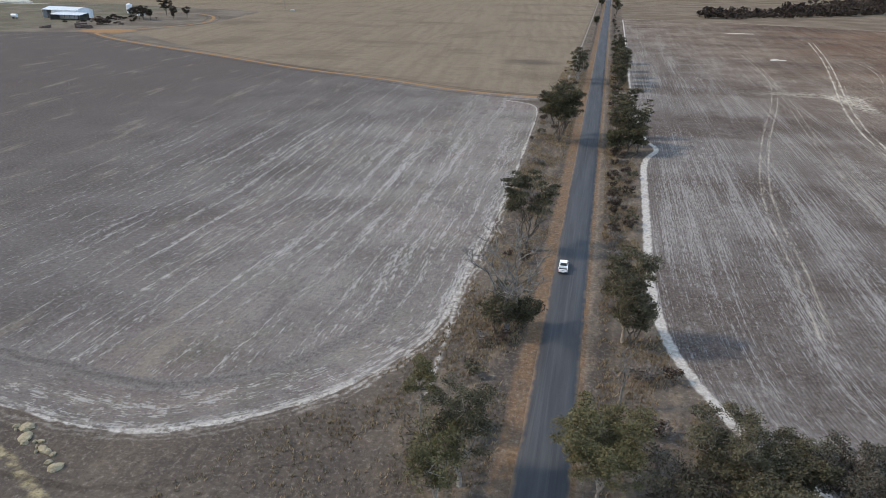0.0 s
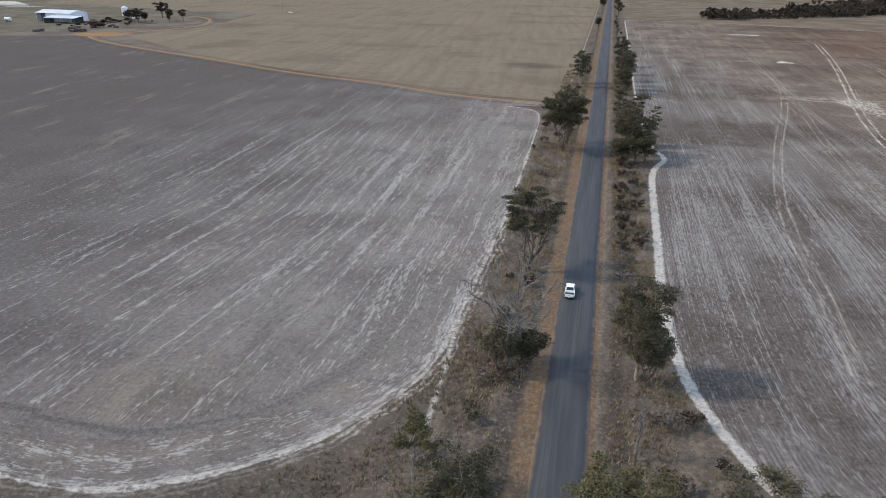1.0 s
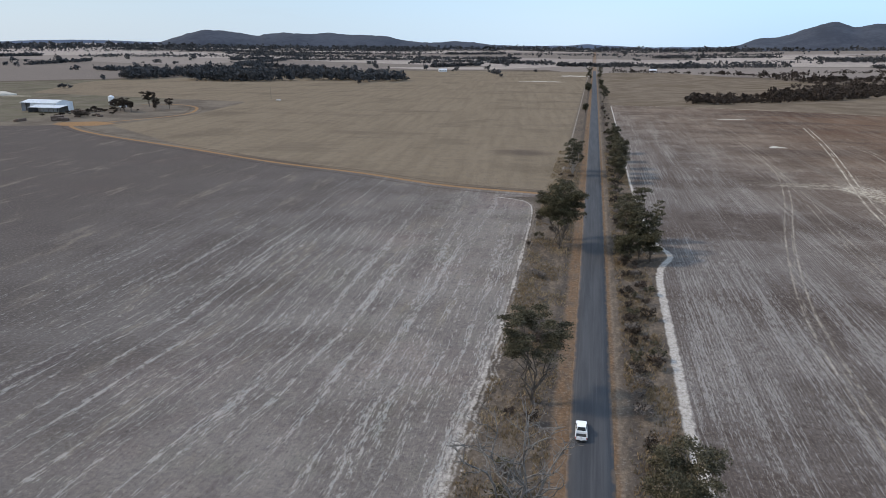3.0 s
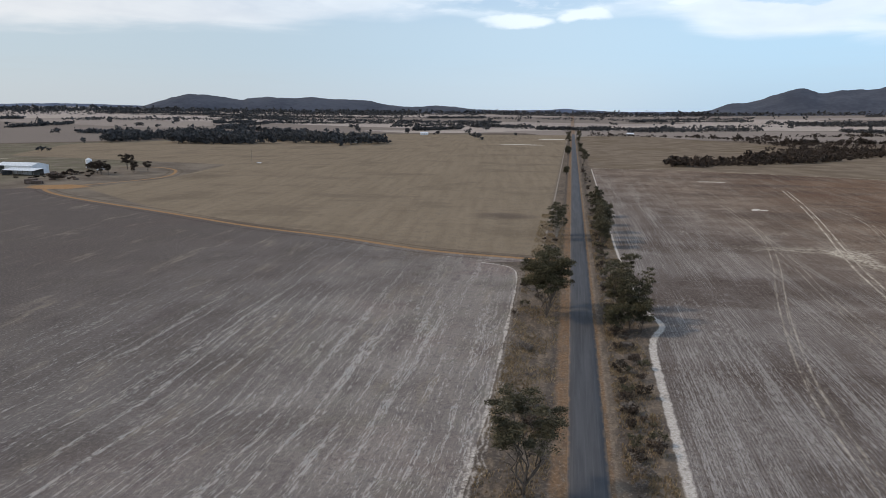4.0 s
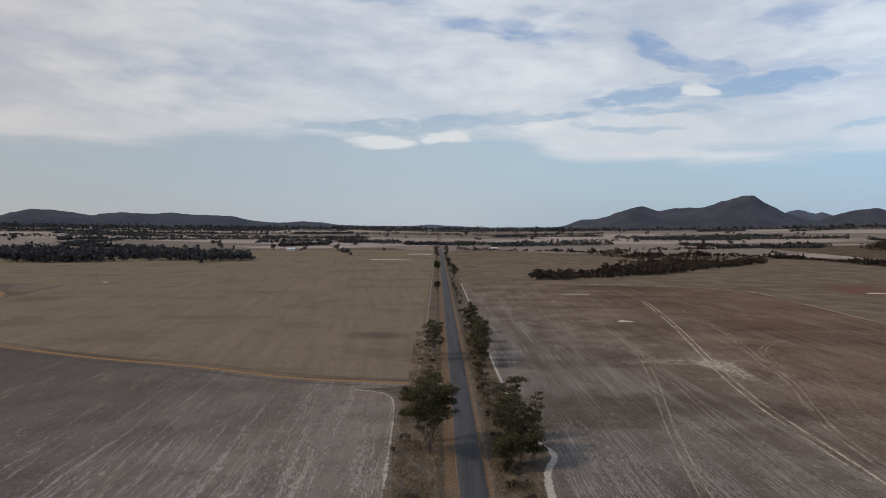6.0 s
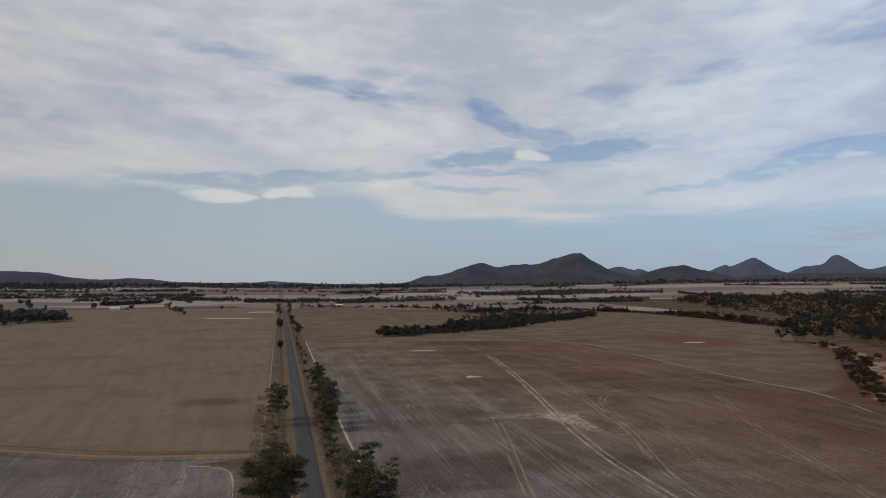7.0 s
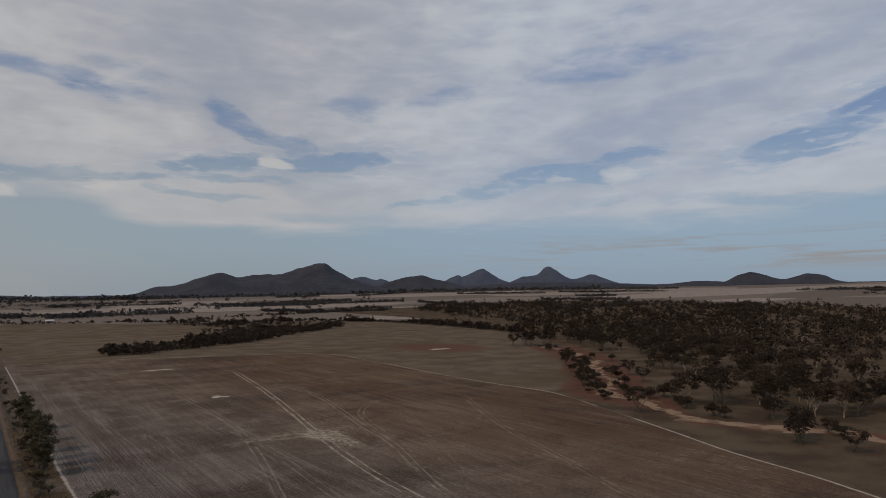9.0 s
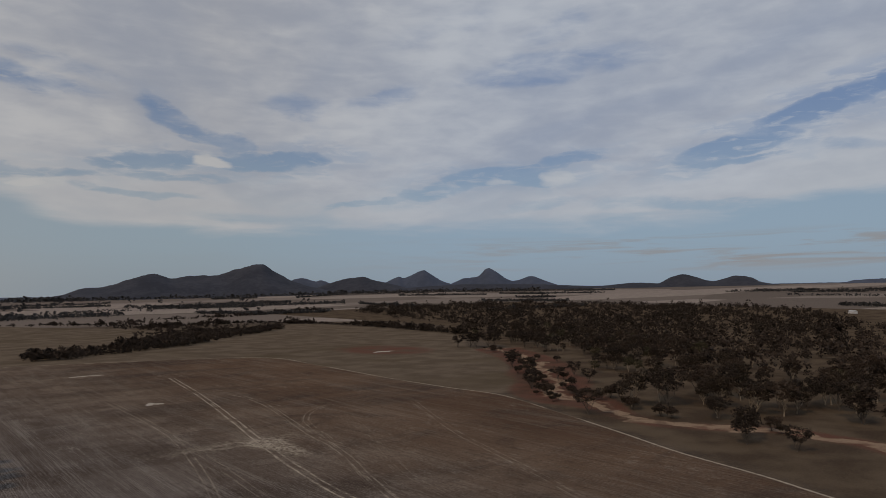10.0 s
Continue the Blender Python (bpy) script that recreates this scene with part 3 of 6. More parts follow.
    fleck2 = n.noise(n.vec(n.m("MULTIPLY", rx, 3.2), n.m("MULTIPLY", y, 0.5), 6.0), 1.0, 7, 0.78)
    pale = n.step(n.m("ADD", n.m("ADD", n.m("MULTIPLY", line, 0.42), n.m("MULTIPLY", band, 0.36)), n.m("MULTIPLY", fleck2, 0.65)), 0.715, 0.8)
    pale = n.m("MULTIPLY", pale, n.step(away, 0.0, 1.0, 0.44, 0.3))
    scrap = n.noise(n.vec(n.m("MULTIPLY", rx, 0.55), n.m("MULTIPLY", y, 0.16), 1.5), 1.0, 6, 0.78)
    scrap = n.m("MULTIPLY", n.step(scrap, 0.54, 0.66, 0, 0.5), n.step(n.noise(pos, 0.022, 4, 0.6), 0.4, 0.62, 0.15, 1.0))
    pale = n.m("MAXIMUM", pale, scrap)
    clod = n.noise(pos, 0.6, 5, 0.8)
    soil2 = n.mix(n.step(clod, 0.48, 0.34, 0, 0.6), soil2, (0.05, 0.034, 0.026))
    seeded = n.mix(pale, soil2, n.mix(away, (0.38, 0.355, 0.33), (0.3, 0.26, 0.215)))
    col = n.mix(edge(n.attr("right"), 0.4, 0.4), col, seeded)

    # tan pasture north of the track, and the pasture beyond the fence
    sweep = n.noise(n.vec(n.m("MULTIPLY", n.m("ADD", x, n.m("MULTIPLY", y, 0.1)), 0.16), n.m("MULTIPLY", y, 0.011), 5.0), 1.0, 4, 0.6)
    tan = n.mix(n.step(sweep, 0.25, 0.75), (0.16, 0.124, 0.088), (0.202, 0.158, 0.113))
    tan = n.mix(n.step(n.noise(pos, 0.22, 6, 0.72), 0.44, 0.62, 0, 0.45), tan, (0.13, 0.104, 0.08))
    tan = n.mix(n.step(grain, 0.55, 0.75, 0, 0.35), tan, (0.225, 0.187, 0.15))
    tan = n.mix(n.step(n.noise(pos, 0.018, 4), 0.53, 0.7, 0, 0.45), tan, (0.106, 0.084, 0.062))
    # cloud shadow bands put into the pasture's colour as well
    tan = n.mix(n.step(n.noise(n.vec(n.m("MULTIPLY", x, 0.012), n.m("MULTIPLY", y, 0.03), 8.2), 1.0, 5, 0.62), 0.52, 0.68, 0, 0.45), tan, (0.112, 0.087, 0.066))
    # one broad darker blotch in the tan pasture
    tan = n.mix(n.m("MULTIPLY", n.step(n.attr("dark_blotch"), 0.0, 0.7), n.step(patch, 0.3, 0.6, 0.4, 0.9)), tan, (0.09, 0.07, 0.056))
    col = n.mix(edge(n.attr("tan"), 2.0, 0.9), col, tan)
    east = n.mix(n.step(patch, 0.35, 0.65), (0.122, 0.094, 0.07), (0.17, 0.133, 0.1))
    east = n.mix(n.step(broad, 0.5, 0.68, 0, 0.6), east, (0.1, 0.076, 0.05))
    col = n.mix(edge(n.attr("east"), 2.0, 1.5), col, east)

    # woodland floor, bare red clay, pale sand, wheel marks
    col = n.mix(edge(n.attr("wood"), 8.0, 5.0), col, n.mix(n.step(patch, 0.36, 0.64), (0.078, 0.056, 0.041), (0.128, 0.096, 0.068)))
    width = lambda name, w: n.m("SUBTRACT", w, n.m("ABSOLUTE", n.attr(name)))  # noqa: E731
    broken = n.step(n.noise(pos, 0.8, 6, 0.8), 0.4, 0.54, 0.15, 0.95)
    creek = n.m("ABSOLUTE", n.m("ADD", n.attr("n_creek"), n.m("MULTIPLY", n.m("SUBTRACT", n.noise(pos, 0.05, 3), 0.5), 26.0)))
    creek2 = n.m("ABSOLUTE", n.m("ADD", n.attr("n_creek"), n.m("MULTIPLY", n.m("SUBTRACT", n.noise(pos, 0.03, 4), 0.52), 60.0)))
    north = n.step(y, 300.0, 350.0)
    bed = n.m("SUBTRACT", n.m("ADD", 6.5, n.m("MULTIPLY", north, 15.0)), n.m("ABSOLUTE", n.attr("n_creek")))
    redmask = n.m("MAXIMUM", edge(n.attr("red"), 6.0, 5.0), edge(bed, 3.0, 2.0))
    col = n.mix(n.m("MULTIPLY", redmask, n.step(patch, 0.35, 0.6, 0.25, 0.85)), col, (0.148, 0.065, 0.05))
    clay = n.mix(n.step(grain, 0.35, 0.7), (0.135, 0.08, 0.048), (0.21, 0.133, 0.081))
    clay = n.mix(n.step(x, 3.5, 4.1, 0.0, 0.75), clay, n.mix(n.step(grain, 0.35, 0.7), (0.16, 0.125, 0.095), (0.25, 0.205, 0.16)))
    ochre = n.mix(n.step(grain, 0.35, 0.7), (0.205, 0.115, 0.058), (0.32, 0.195, 0.108))
    shoulder = n.m("SUBTRACT", n.step(n.m("MULTIPLY", x, -1.0), -1.0, 1.0, 4.3, 5.5), n.m("ABSOLUTE", x))
    # a darker strip along the outside of each shoulder
    dark_strip = n.m("SUBTRACT", 0.9, n.m("ABSOLUTE", n.m("SUBTRACT", n.m("ABSOLUTE", x), 6.4)))
    col = n.mix(n.m("MULTIPLY", edge(dark_strip, 0.6, 0.5), 0.6), col, (0.06, 0.05, 0.045))
    col = n.mix(n.m("MULTIPLY", edge(shoulder, 0.6, 0.45), n.step(n.noise(n.vec(x, n.m("MULTIPLY", y, 0.3), 0.0), 0.6, 5, 0.65), 0.3, 0.62, 0.2, 0.9)), col, clay)
    rut = n.m("SUBTRACT", 0.7, n.m("ABSOLUTE", n.m("SUBTRACT", n.m("ABSOLUTE", n.attr("n_track")), 5.2)))
    col = n.mix(n.m("MULTIPLY", edge(rut, 0.6, 0.4), 0.45), col, (0.055, 0.04, 0.03))
    col = n.mix(n.m("MAXIMUM", edge(width("n_track", 1.3), 0.5, 0.5), edge(n.attr("yard"), 2.0, 1.5)), col, ochre)
    ruts = None
    stray = n.m("MULTIPLY", n.m("SUBTRACT", n.noise(pos, 0.06, 4, 0.6), 0.5), 0.8)
    for k, (name, gap, w, strong, reach) in enumerate((("n_plough", 1.25, 0.32, 1.0, 5.5), ("n_a", 1.1, 0.16, 0.6, 4.0), ("n_b", 1.1, 0.18, 0.6, 6.0), ("n_c", 1.1, 0.16, 0.45, 5.0), ("n_d", 1.1, 0.12, 0.45, 6.0), ("n_e", 1.1, 0.16, 0.5, 4.0), ("n_f", 1.1, 0.05, 0.35, 6.0))):
        s = n.m("ADD", n.attr(name), stray)
        rail = edge(n.m("SUBTRACT", w, n.m("ABSOLUTE", n.m("SUBTRACT", n.m("ABSOLUTE", s), gap))), 0.3, 0.3)
        shred = n.noise(n.vec(n.m("MULTIPLY", s, 1.3), n.m("MULTIPLY", y, 0.035), 3.0 * k), 1.0, 4, 0.65)
        shred = n.m("MULTIPLY", n.step(shred, 0.52, 0.68), n.step(n.m("ABSOLUTE", s), reach, 0.0))
        mark = n.m("MULTIPLY", n.m("MAXIMUM", rail, n.m("MULTIPLY", shred, 0.8)), strong)
        ruts = mark if ruts is None else n.m("MAXIMUM", ruts, mark)
    worn = n.noise(n.vec(n.m("MULTIPLY", x, 0.25), n.m("MULTIPLY", y, 0.1), 0.0), 1.0, 6, 0.75)
    ruts = n.m("MULTIPLY", ruts, n.step(worn, 0.4, 0.58, 0.1, 0.95))
    ruts = n.m("MAXIMUM", ruts, n.m("MULTIPLY", edge(n.attr("spot"), 2.0, 1.2), n.step(n.noise(n.vec(n.m("MULTIPLY", x, 0.5), n.m("MULTIPLY", y, 0.3), 0.0), 1.0, 7, 0.78), 0.42, 0.58, 0.0, 0.9)))
    col = n.mix(ruts, col, (0.46, 0.4, 0.32))
    sand = n.mix(n.step(grain, 0.3, 0.7), (0.31, 0.275, 0.24), (0.5, 0.455, 0.41))
    wl = n.m("MULTIPLY", n.step(y, 160.0, 175.0, 0.42, 0.3), n.step(n.noise(pos, 0.055, 3, 0.6), 0.36, 0.62, 0.1, 1.5))
    wr = n.step(y, 240.0, 300.0, 0.8, 0.4)
    braid = n.m("ADD", n.attr("n_left"), n.m("MULTIPLY", n.m("SUBTRACT", n.noise(pos, 0.16, 4, 0.6), 0.5), 3.2))
    thread = lambda at, w: edge(n.m("SUBTRACT", w, n.m("ABSOLUTE", n.m("SUBTRACT", braid, at))), 0.25, 0.35)  # noqa: E731
    threads = n.m("MAXIMUM", thread(0.9, 0.22), n.m("MAXIMUM", thread(-0.9, 0.2), thread(1.8, 0.12)))
    threads = n.m("MULTIPLY", threads, n.m("MULTIPLY", n.step(y, 230.0, 180.0, 0.25, 0.8), n.step(y, 108.0, 122.0, 0.35, 1.0)))
    firm = n.step(n.noise(pos, 0.5, 4, 0.6), 0.3, 0.5, 0.6, 1.0)
    lines = n.m("MAXIMUM", threads, edge(n.m("SUBTRACT", wl, n.m("ABSOLUTE", n.attr("n_left"))), 0.2, 0.3))
    lines = n.m("MAXIMUM", lines, edge(width("n_spur", 0.35), 0.3, 0.25))
    lines = n.m("MAXIMUM", n.m("MULTIPLY", lines, broken), n.m("MULTIPLY", edge(n.m("SUBTRACT", wr, n.m("ABSOLUTE", n.attr("n_right"))), 0.25, 0.35), firm))
    lines = n.m("MAXIMUM", lines, n.m("MULTIPLY", edge(width("n_far", 0.3), 0.4, 0.5), 0.4))
    gate = n.step(n.noise(pos, 0.02, 3, 0.6), 0.38, 0.5, 0.12, 0.9)
    col = n.mix(lines, col, sand)
    col = n.mix(n.m("MULTIPLY", edge(width("n_fence", 0.42), 0.4, 0.3), gate), col, (0.47, 0.41, 0.33))
    col = n.mix(n.m("MULTIPLY", edge(n.attr("bank"), 0.5, 0.5), broken), col, (0.34, 0.275, 0.16))
    silt = n.m("MAXIMUM", edge(n.m("SUBTRACT", n.step(north, 0, 1, 4.2, 2.6), creek), 0.8, 0.6), n.m("MULTIPLY", north, edge(n.m("SUBTRACT", 1.6, creek2), 0.8, 0.6)))
    silt = n.m("MULTIPLY", silt, n.step(n.m("ABSOLUTE", n.attr("n_creek")), 24.0, 16.0))
    col = n.mix(n.m("MULTIPLY", silt, n.step(n.noise(pos, 0.12, 4), 0.35, 0.55, 0.3, 0.9)), col, (0.33, 0.235, 0.165))
    fleck = n.noise(pos, 1.5, 5, 0.78)
    near = n.step(x, 50.0, 150.0, 1.0, 0.35)
    col = n.mix(n.m("MULTIPLY", near, n.step(fleck, 0.51, 0.68, 0, 0.5)), col, (0.26, 0.225, 0.19))
    col = n.mix(n.step(fleck, 0.47, 0.32, 0, 0.55), col, (0.05, 0.041, 0.035))
    n.put(b.inputs["Base Color"], col)
    rough = n.m("ADD", n.m("MULTIPLY", grain, 0.5), n.m("MULTIPLY", tuft, 0.5))
    n.put(b.inputs["Normal"], n.bump(rough, 1.0, 0.33))
    return mat


def build_ground():
    xs, ys = grow(-4900, 4900, -92, 46, 1.0, 1.065), grow(-4900, 4900, 92, 320, 1.0, 1.065)
    ys = np.concatenate([ys[(ys > -4900) & (ys < 60)][::3], ys[ys >= 60]])
    X, Y = np.meshgrid(xs, ys)
    x, y = X.ravel(), Y.ravel()
    z = ground_z(x, y)
    nx, ny = len(xs), len(ys)
    me = bpy.data.meshes.new("ground")
    me.vertices.add(len(x))
    me.vertices.foreach_set("co", np.stack([x, y, z], 1).astype(np.float32).ravel())
    i = (np.arange(ny - 1)[:, None] * nx + np.arange(nx - 1)).ravel()
    f = np.stack([i, i + 1, i + nx + 1, i + nx], 1).astype(np.int32)
    me.loops.add(f.size)
    me.loops.foreach_set("vertex_index", f.ravel())
    me.polygons.add(len(f))
    me.polygons.foreach_set("loop_start", np.arange(0, f.size, 4, dtype=np.int32))
    me.polygons.foreach_set("loop_total", np.full(len(f), 4, dtype=np.int32))
    me.update(calc_edges=True)

    def put(name, val):
        me.attributes.new(name, "FLOAT", "POINT").data.foreach_set("value", np.clip(val, -400, 4000).astype(np.float32))

    left = inside_dist(x, y, LEFT_FIELD)
    d_edge, along = line_dist(x, y, LEFT_EDGE)
    head = (d_edge < 9.5) & (y < 190)
    put("left", left)
    put("head", np.clip((11.5 - d_edge) / 3, 0, 1) * np.clip((150 - y) / 15, 0, 1))
    lift = (along - y)[(np.abs(y - 180) < 3) & (d_edge < 2)].mean()
    lean = np.clip((-x - 25) / 30, 0, 1) * np.where(y < 190, 0.085, -0.05) * (y - 190)
    put("row_u", np.where(head, -d_edge, x + 17.7 - lean))
    put("seam", (1 - np.abs(d_edge - 9.5) / 1.9) * np.clip((165 - y) / 30, 0, 1))
    put("row_v", np.where(head, along - lift, y))
    put("straw", np.clip(1.15 - np.hypot((x + 40) / 80, (y - 215) / 160) * 0.62, 0, 1))
    sweep = smooth_line([(74, 84), (54, 95), (34, 107), (24, 118), (18.2, 131), (15.2, 146), (14.2, 165), (14, 200), (14, 720)])
    put("row_r", 0.45 * line_dist(x, y, sweep)[0] + 0.55 * (x - 14))
    put("dark_blotch", 1 - np.hypot((x + 36) / 24, (y - 422) / 14))
    put("right", inside_dist(x, y, RIGHT_FIELD))
    put("tan", inside_dist(x, y, TAN_FIELD))
    put("east", inside_dist(x, y, EAST_FIELD))
    r = np.hypot(x, y - 100)
    put("far", np.minimum(r - 1250 - 230 * np.clip(-x / 100, 0, 1) * np.clip((x + 700) / 200, 0, 1), 900))
    for name, line in (("n_left", LEFT_EDGE), ("n_right", RIGHT_EDGE), ("n_fence", FENCE), ("n_far", FAR_EDGE), ("n_creek", CREEK), ("n_track", TRACK),
                       ("n_a", WHEEL_A), ("n_b", WHEEL_B), ("n_c", WHEEL_C), ("n_d", WHEEL_D), ("n_e", WHEEL_E), ("n_f", WHEEL_F), ("n_plough", PLOUGH), ("n_spur", SPUR)):
        put(name, line_side(x, y, line))
    spots = [(90, 359, 12, 3, 0.25), (99, 354, 7, 9, 1.0), (101, 345, 4, 17, 0.9), (150, 572, 17, 1.5, 1), (-620, 712, 26, 14, 1)]
    put("spot", np.max([k * (1 - np.hypot((x - a) / b, (y - c) / d)) * min(b, d) for a, c, b, d, k in spots], 0))
    d_bank, _ = line_dist(x, y, smooth_line([(-80, 102.5), (-70, 100), (-61, 96.4), (-57.5, 94.8), (-51.4, 91.6), (-46, 88)]))
    put("bank", 0.45 - d_bank)
    put("yard", 14 - np.hypot((x + 352) / 1.6, y - 492))
    put("red", 0.6 * (38 - np.hypot(x - 351, (y - 636) / 1.3)))
    put("wood", np.minimum(np.minimum(x - np.interp(y, [90, 140, 218, 280, 327, 375, 420, 560, 760], [140, 161, 188, 208, 226, 244, 300, 440, 545]), np.where(x > 700, 1650, 830 + 0.6 * np.maximum(x - 545, 0)) - y), 1590 - x))
    me.materials.append(ground_material())
    me.polygons.foreach_set("use_smooth", [True] * len(me.polygons))
    tagged(new("ground", me), "stubble fields, dry pasture and sandy tracks", "ground", kind="structure")


build_ground()


def build_road():
    mat, n, b = material("asphalt", 0.85, 0, 0.15)
    pos = n.add("ShaderNodeNewGeometry").outputs["Position"]
    x, y, z = n.split(pos)
    grain = n.noise(pos, 9.0, 4, 0.7)
    patch = n.noise(n.vec(n.m("MULTIPLY", x, 0.5), n.m("MULTIPLY", y, 0.035), 0.0), 1.0, 5, 0.6)
    streak = n.noise(n.vec(n.m("MULTIPLY", x, 2.3), n.m("MULTIPLY", y, 0.03), 2.0), 1.0, 4, 0.6)
    col = n.mix(n.step(patch, 0.3, 0.7), (0.041, 0.042, 0.046), (0.061, 0.062, 0.066))
    col = n.mix(n.step(streak, 0.5, 0.7, 0, 0.5), col, (0.082, 0.081, 0.084))
    col = n.mix(n.step(streak, 0.4, 0.28, 0, 0.5), col, (0.028, 0.030, 0.034))
    col = n.mix(n.step(grain, 0.55, 0.75, 0, 0.3), col, (0.112, 0.108, 0.107))
    dust = n.m("ADD", n.m("ABSOLUTE", x), n.m("MULTIPLY", n.m("SUBTRACT", n.noise(pos, 0.5, 4), 0.5), 1.2))
    col = n.mix(n.step(dust, 2.6, 3.3, 0, 0.75), col, (0.2, 0.13, 0.08))
    n.put(b.inputs["Base Color"], col)
    n.put(b.inputs["Normal"], n.bump(grain, 0.5, 0.01))
    ys = np.concatenate([np.arange(-600, 60, 30), np.arange(60, 460, 1.5), np.arange(460, 1560, 10)])
    rnd = np.random.RandomState(3)
    prof = [(-1.0, -0.05), (-0.985, 0.05), (-0.5, 0.1), (0, 0.13), (0.5, 0.1), (0.985, 0.05), (1.0, -0.05)]
    wob = 3.12 + 0.1 * np.convolve(rnd.randn(len(ys)), np.ones(3) / 3, "same")
    wob2 = 3.12 + 0.1 * np.convolve(rnd.randn(len(ys)), np.ones(3) / 3, "same")
    verts = [(p * (wob2[k] if p > 0 else wob[k]), yy, h + float(ground_z(0, yy))) for k, yy in enumerate(ys) for p, h in prof]
    w = len(prof)
    faces = [(k * w + i, k * w + i + 1, (k + 1) * w + i + 1, (k + 1) * w + i) for k in range(len(ys) - 1) for i in range(w - 1)]
    me = mesh_of("road", verts, faces, mat, True)
    tagged(new("road", me), "straight sealed country road of worn dark asphalt", "road", kind="structure")


build_road()


# ---- hills on the skyline ----
def hill(label, az_lo, az_hi, peaks, dist, depth, mat, seed):
    """A ridge whose skyline runs through peaks of (azimuth, elevation) in degrees as seen from the road."""
    na, nr = max(24, int((az_hi - az_lo) * 7)), 14
    azs, ts = np.linspace(az_lo, az_hi, na), np.linspace(-1, 1, nr)
    pa, pe = np.array(peaks).T
    line = smooth_line(list(zip(pa, pe)), 10)
    crest = np.interp(azs, line[:, 0], line[:, 1])
    noise.seed_set(seed)
    verts = []
    for k, az in enumerate(azs):
        top = 53 + math.tan(radians(crest[k])) * dist
        for t in ts:
            r = dist + depth * t * 0.5
            x, y = math.sin(radians(az)) * r, 100 + math.cos(radians(az)) * r
            foot = float(ground_z(x, y)) - 14
            h = (1 - abs(t) ** 1.5) if t < 0 else (1 - t**2)
            w = noise.fractal(Vector((x / 260, y / 260, 0)), 0.8, 2.0, 4)
            fine = noise.fractal(Vector((x / 35, y / 35, 2)), 0.8, 2.0, 3)
            z = foot + (top - foot) * h * (1 + 0.13 * w * (abs(t) > 0.05)) + 1.6 * fine
            verts.append((x, y, z))
    faces = [(a * nr + i, (a + 1) * nr + i, (a + 1) * nr + i + 1, a * nr + i + 1) for a in range(na - 1) for i in range(nr - 1)]
    tagged(new("hill", mesh_of("hill", verts, faces, mat, True)), label, "hill", kind="structure")


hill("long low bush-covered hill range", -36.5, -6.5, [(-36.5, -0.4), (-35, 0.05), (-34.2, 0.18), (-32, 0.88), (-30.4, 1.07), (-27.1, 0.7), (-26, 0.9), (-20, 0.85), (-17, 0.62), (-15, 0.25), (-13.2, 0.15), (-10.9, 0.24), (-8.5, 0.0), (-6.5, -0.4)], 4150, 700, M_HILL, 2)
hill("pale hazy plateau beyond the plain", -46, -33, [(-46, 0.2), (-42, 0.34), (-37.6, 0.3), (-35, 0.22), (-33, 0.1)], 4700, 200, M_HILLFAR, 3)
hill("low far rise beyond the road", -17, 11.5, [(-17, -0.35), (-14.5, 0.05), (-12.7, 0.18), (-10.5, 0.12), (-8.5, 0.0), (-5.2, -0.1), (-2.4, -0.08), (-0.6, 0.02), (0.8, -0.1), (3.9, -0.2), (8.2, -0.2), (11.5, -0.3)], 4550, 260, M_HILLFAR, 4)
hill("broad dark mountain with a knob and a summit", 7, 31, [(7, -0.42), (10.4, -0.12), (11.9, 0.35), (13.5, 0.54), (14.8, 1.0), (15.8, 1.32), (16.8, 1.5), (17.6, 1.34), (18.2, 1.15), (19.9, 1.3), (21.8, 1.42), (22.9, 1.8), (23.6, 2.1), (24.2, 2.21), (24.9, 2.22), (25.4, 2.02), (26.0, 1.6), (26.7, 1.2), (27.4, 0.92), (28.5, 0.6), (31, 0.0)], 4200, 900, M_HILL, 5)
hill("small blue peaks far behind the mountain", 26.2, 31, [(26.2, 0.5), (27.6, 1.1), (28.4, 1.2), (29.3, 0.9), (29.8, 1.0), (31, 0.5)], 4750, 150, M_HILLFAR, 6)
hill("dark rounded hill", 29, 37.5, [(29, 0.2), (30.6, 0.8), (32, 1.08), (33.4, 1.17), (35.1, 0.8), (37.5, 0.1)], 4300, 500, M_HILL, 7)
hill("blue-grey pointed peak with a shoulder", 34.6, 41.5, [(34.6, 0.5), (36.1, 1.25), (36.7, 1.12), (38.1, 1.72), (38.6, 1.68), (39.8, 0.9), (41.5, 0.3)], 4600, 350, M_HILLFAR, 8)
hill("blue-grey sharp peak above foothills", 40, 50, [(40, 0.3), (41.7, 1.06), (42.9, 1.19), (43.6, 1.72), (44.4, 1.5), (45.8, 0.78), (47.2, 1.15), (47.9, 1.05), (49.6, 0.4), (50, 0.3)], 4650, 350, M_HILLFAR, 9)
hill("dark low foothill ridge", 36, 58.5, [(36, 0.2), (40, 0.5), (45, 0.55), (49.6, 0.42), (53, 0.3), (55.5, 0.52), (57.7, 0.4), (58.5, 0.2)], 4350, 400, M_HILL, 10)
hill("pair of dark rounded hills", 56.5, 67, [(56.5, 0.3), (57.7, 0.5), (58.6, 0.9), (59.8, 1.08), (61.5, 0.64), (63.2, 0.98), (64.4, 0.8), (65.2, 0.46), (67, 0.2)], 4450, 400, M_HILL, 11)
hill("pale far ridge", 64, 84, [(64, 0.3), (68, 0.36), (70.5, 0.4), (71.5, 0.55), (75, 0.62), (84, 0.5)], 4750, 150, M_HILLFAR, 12)


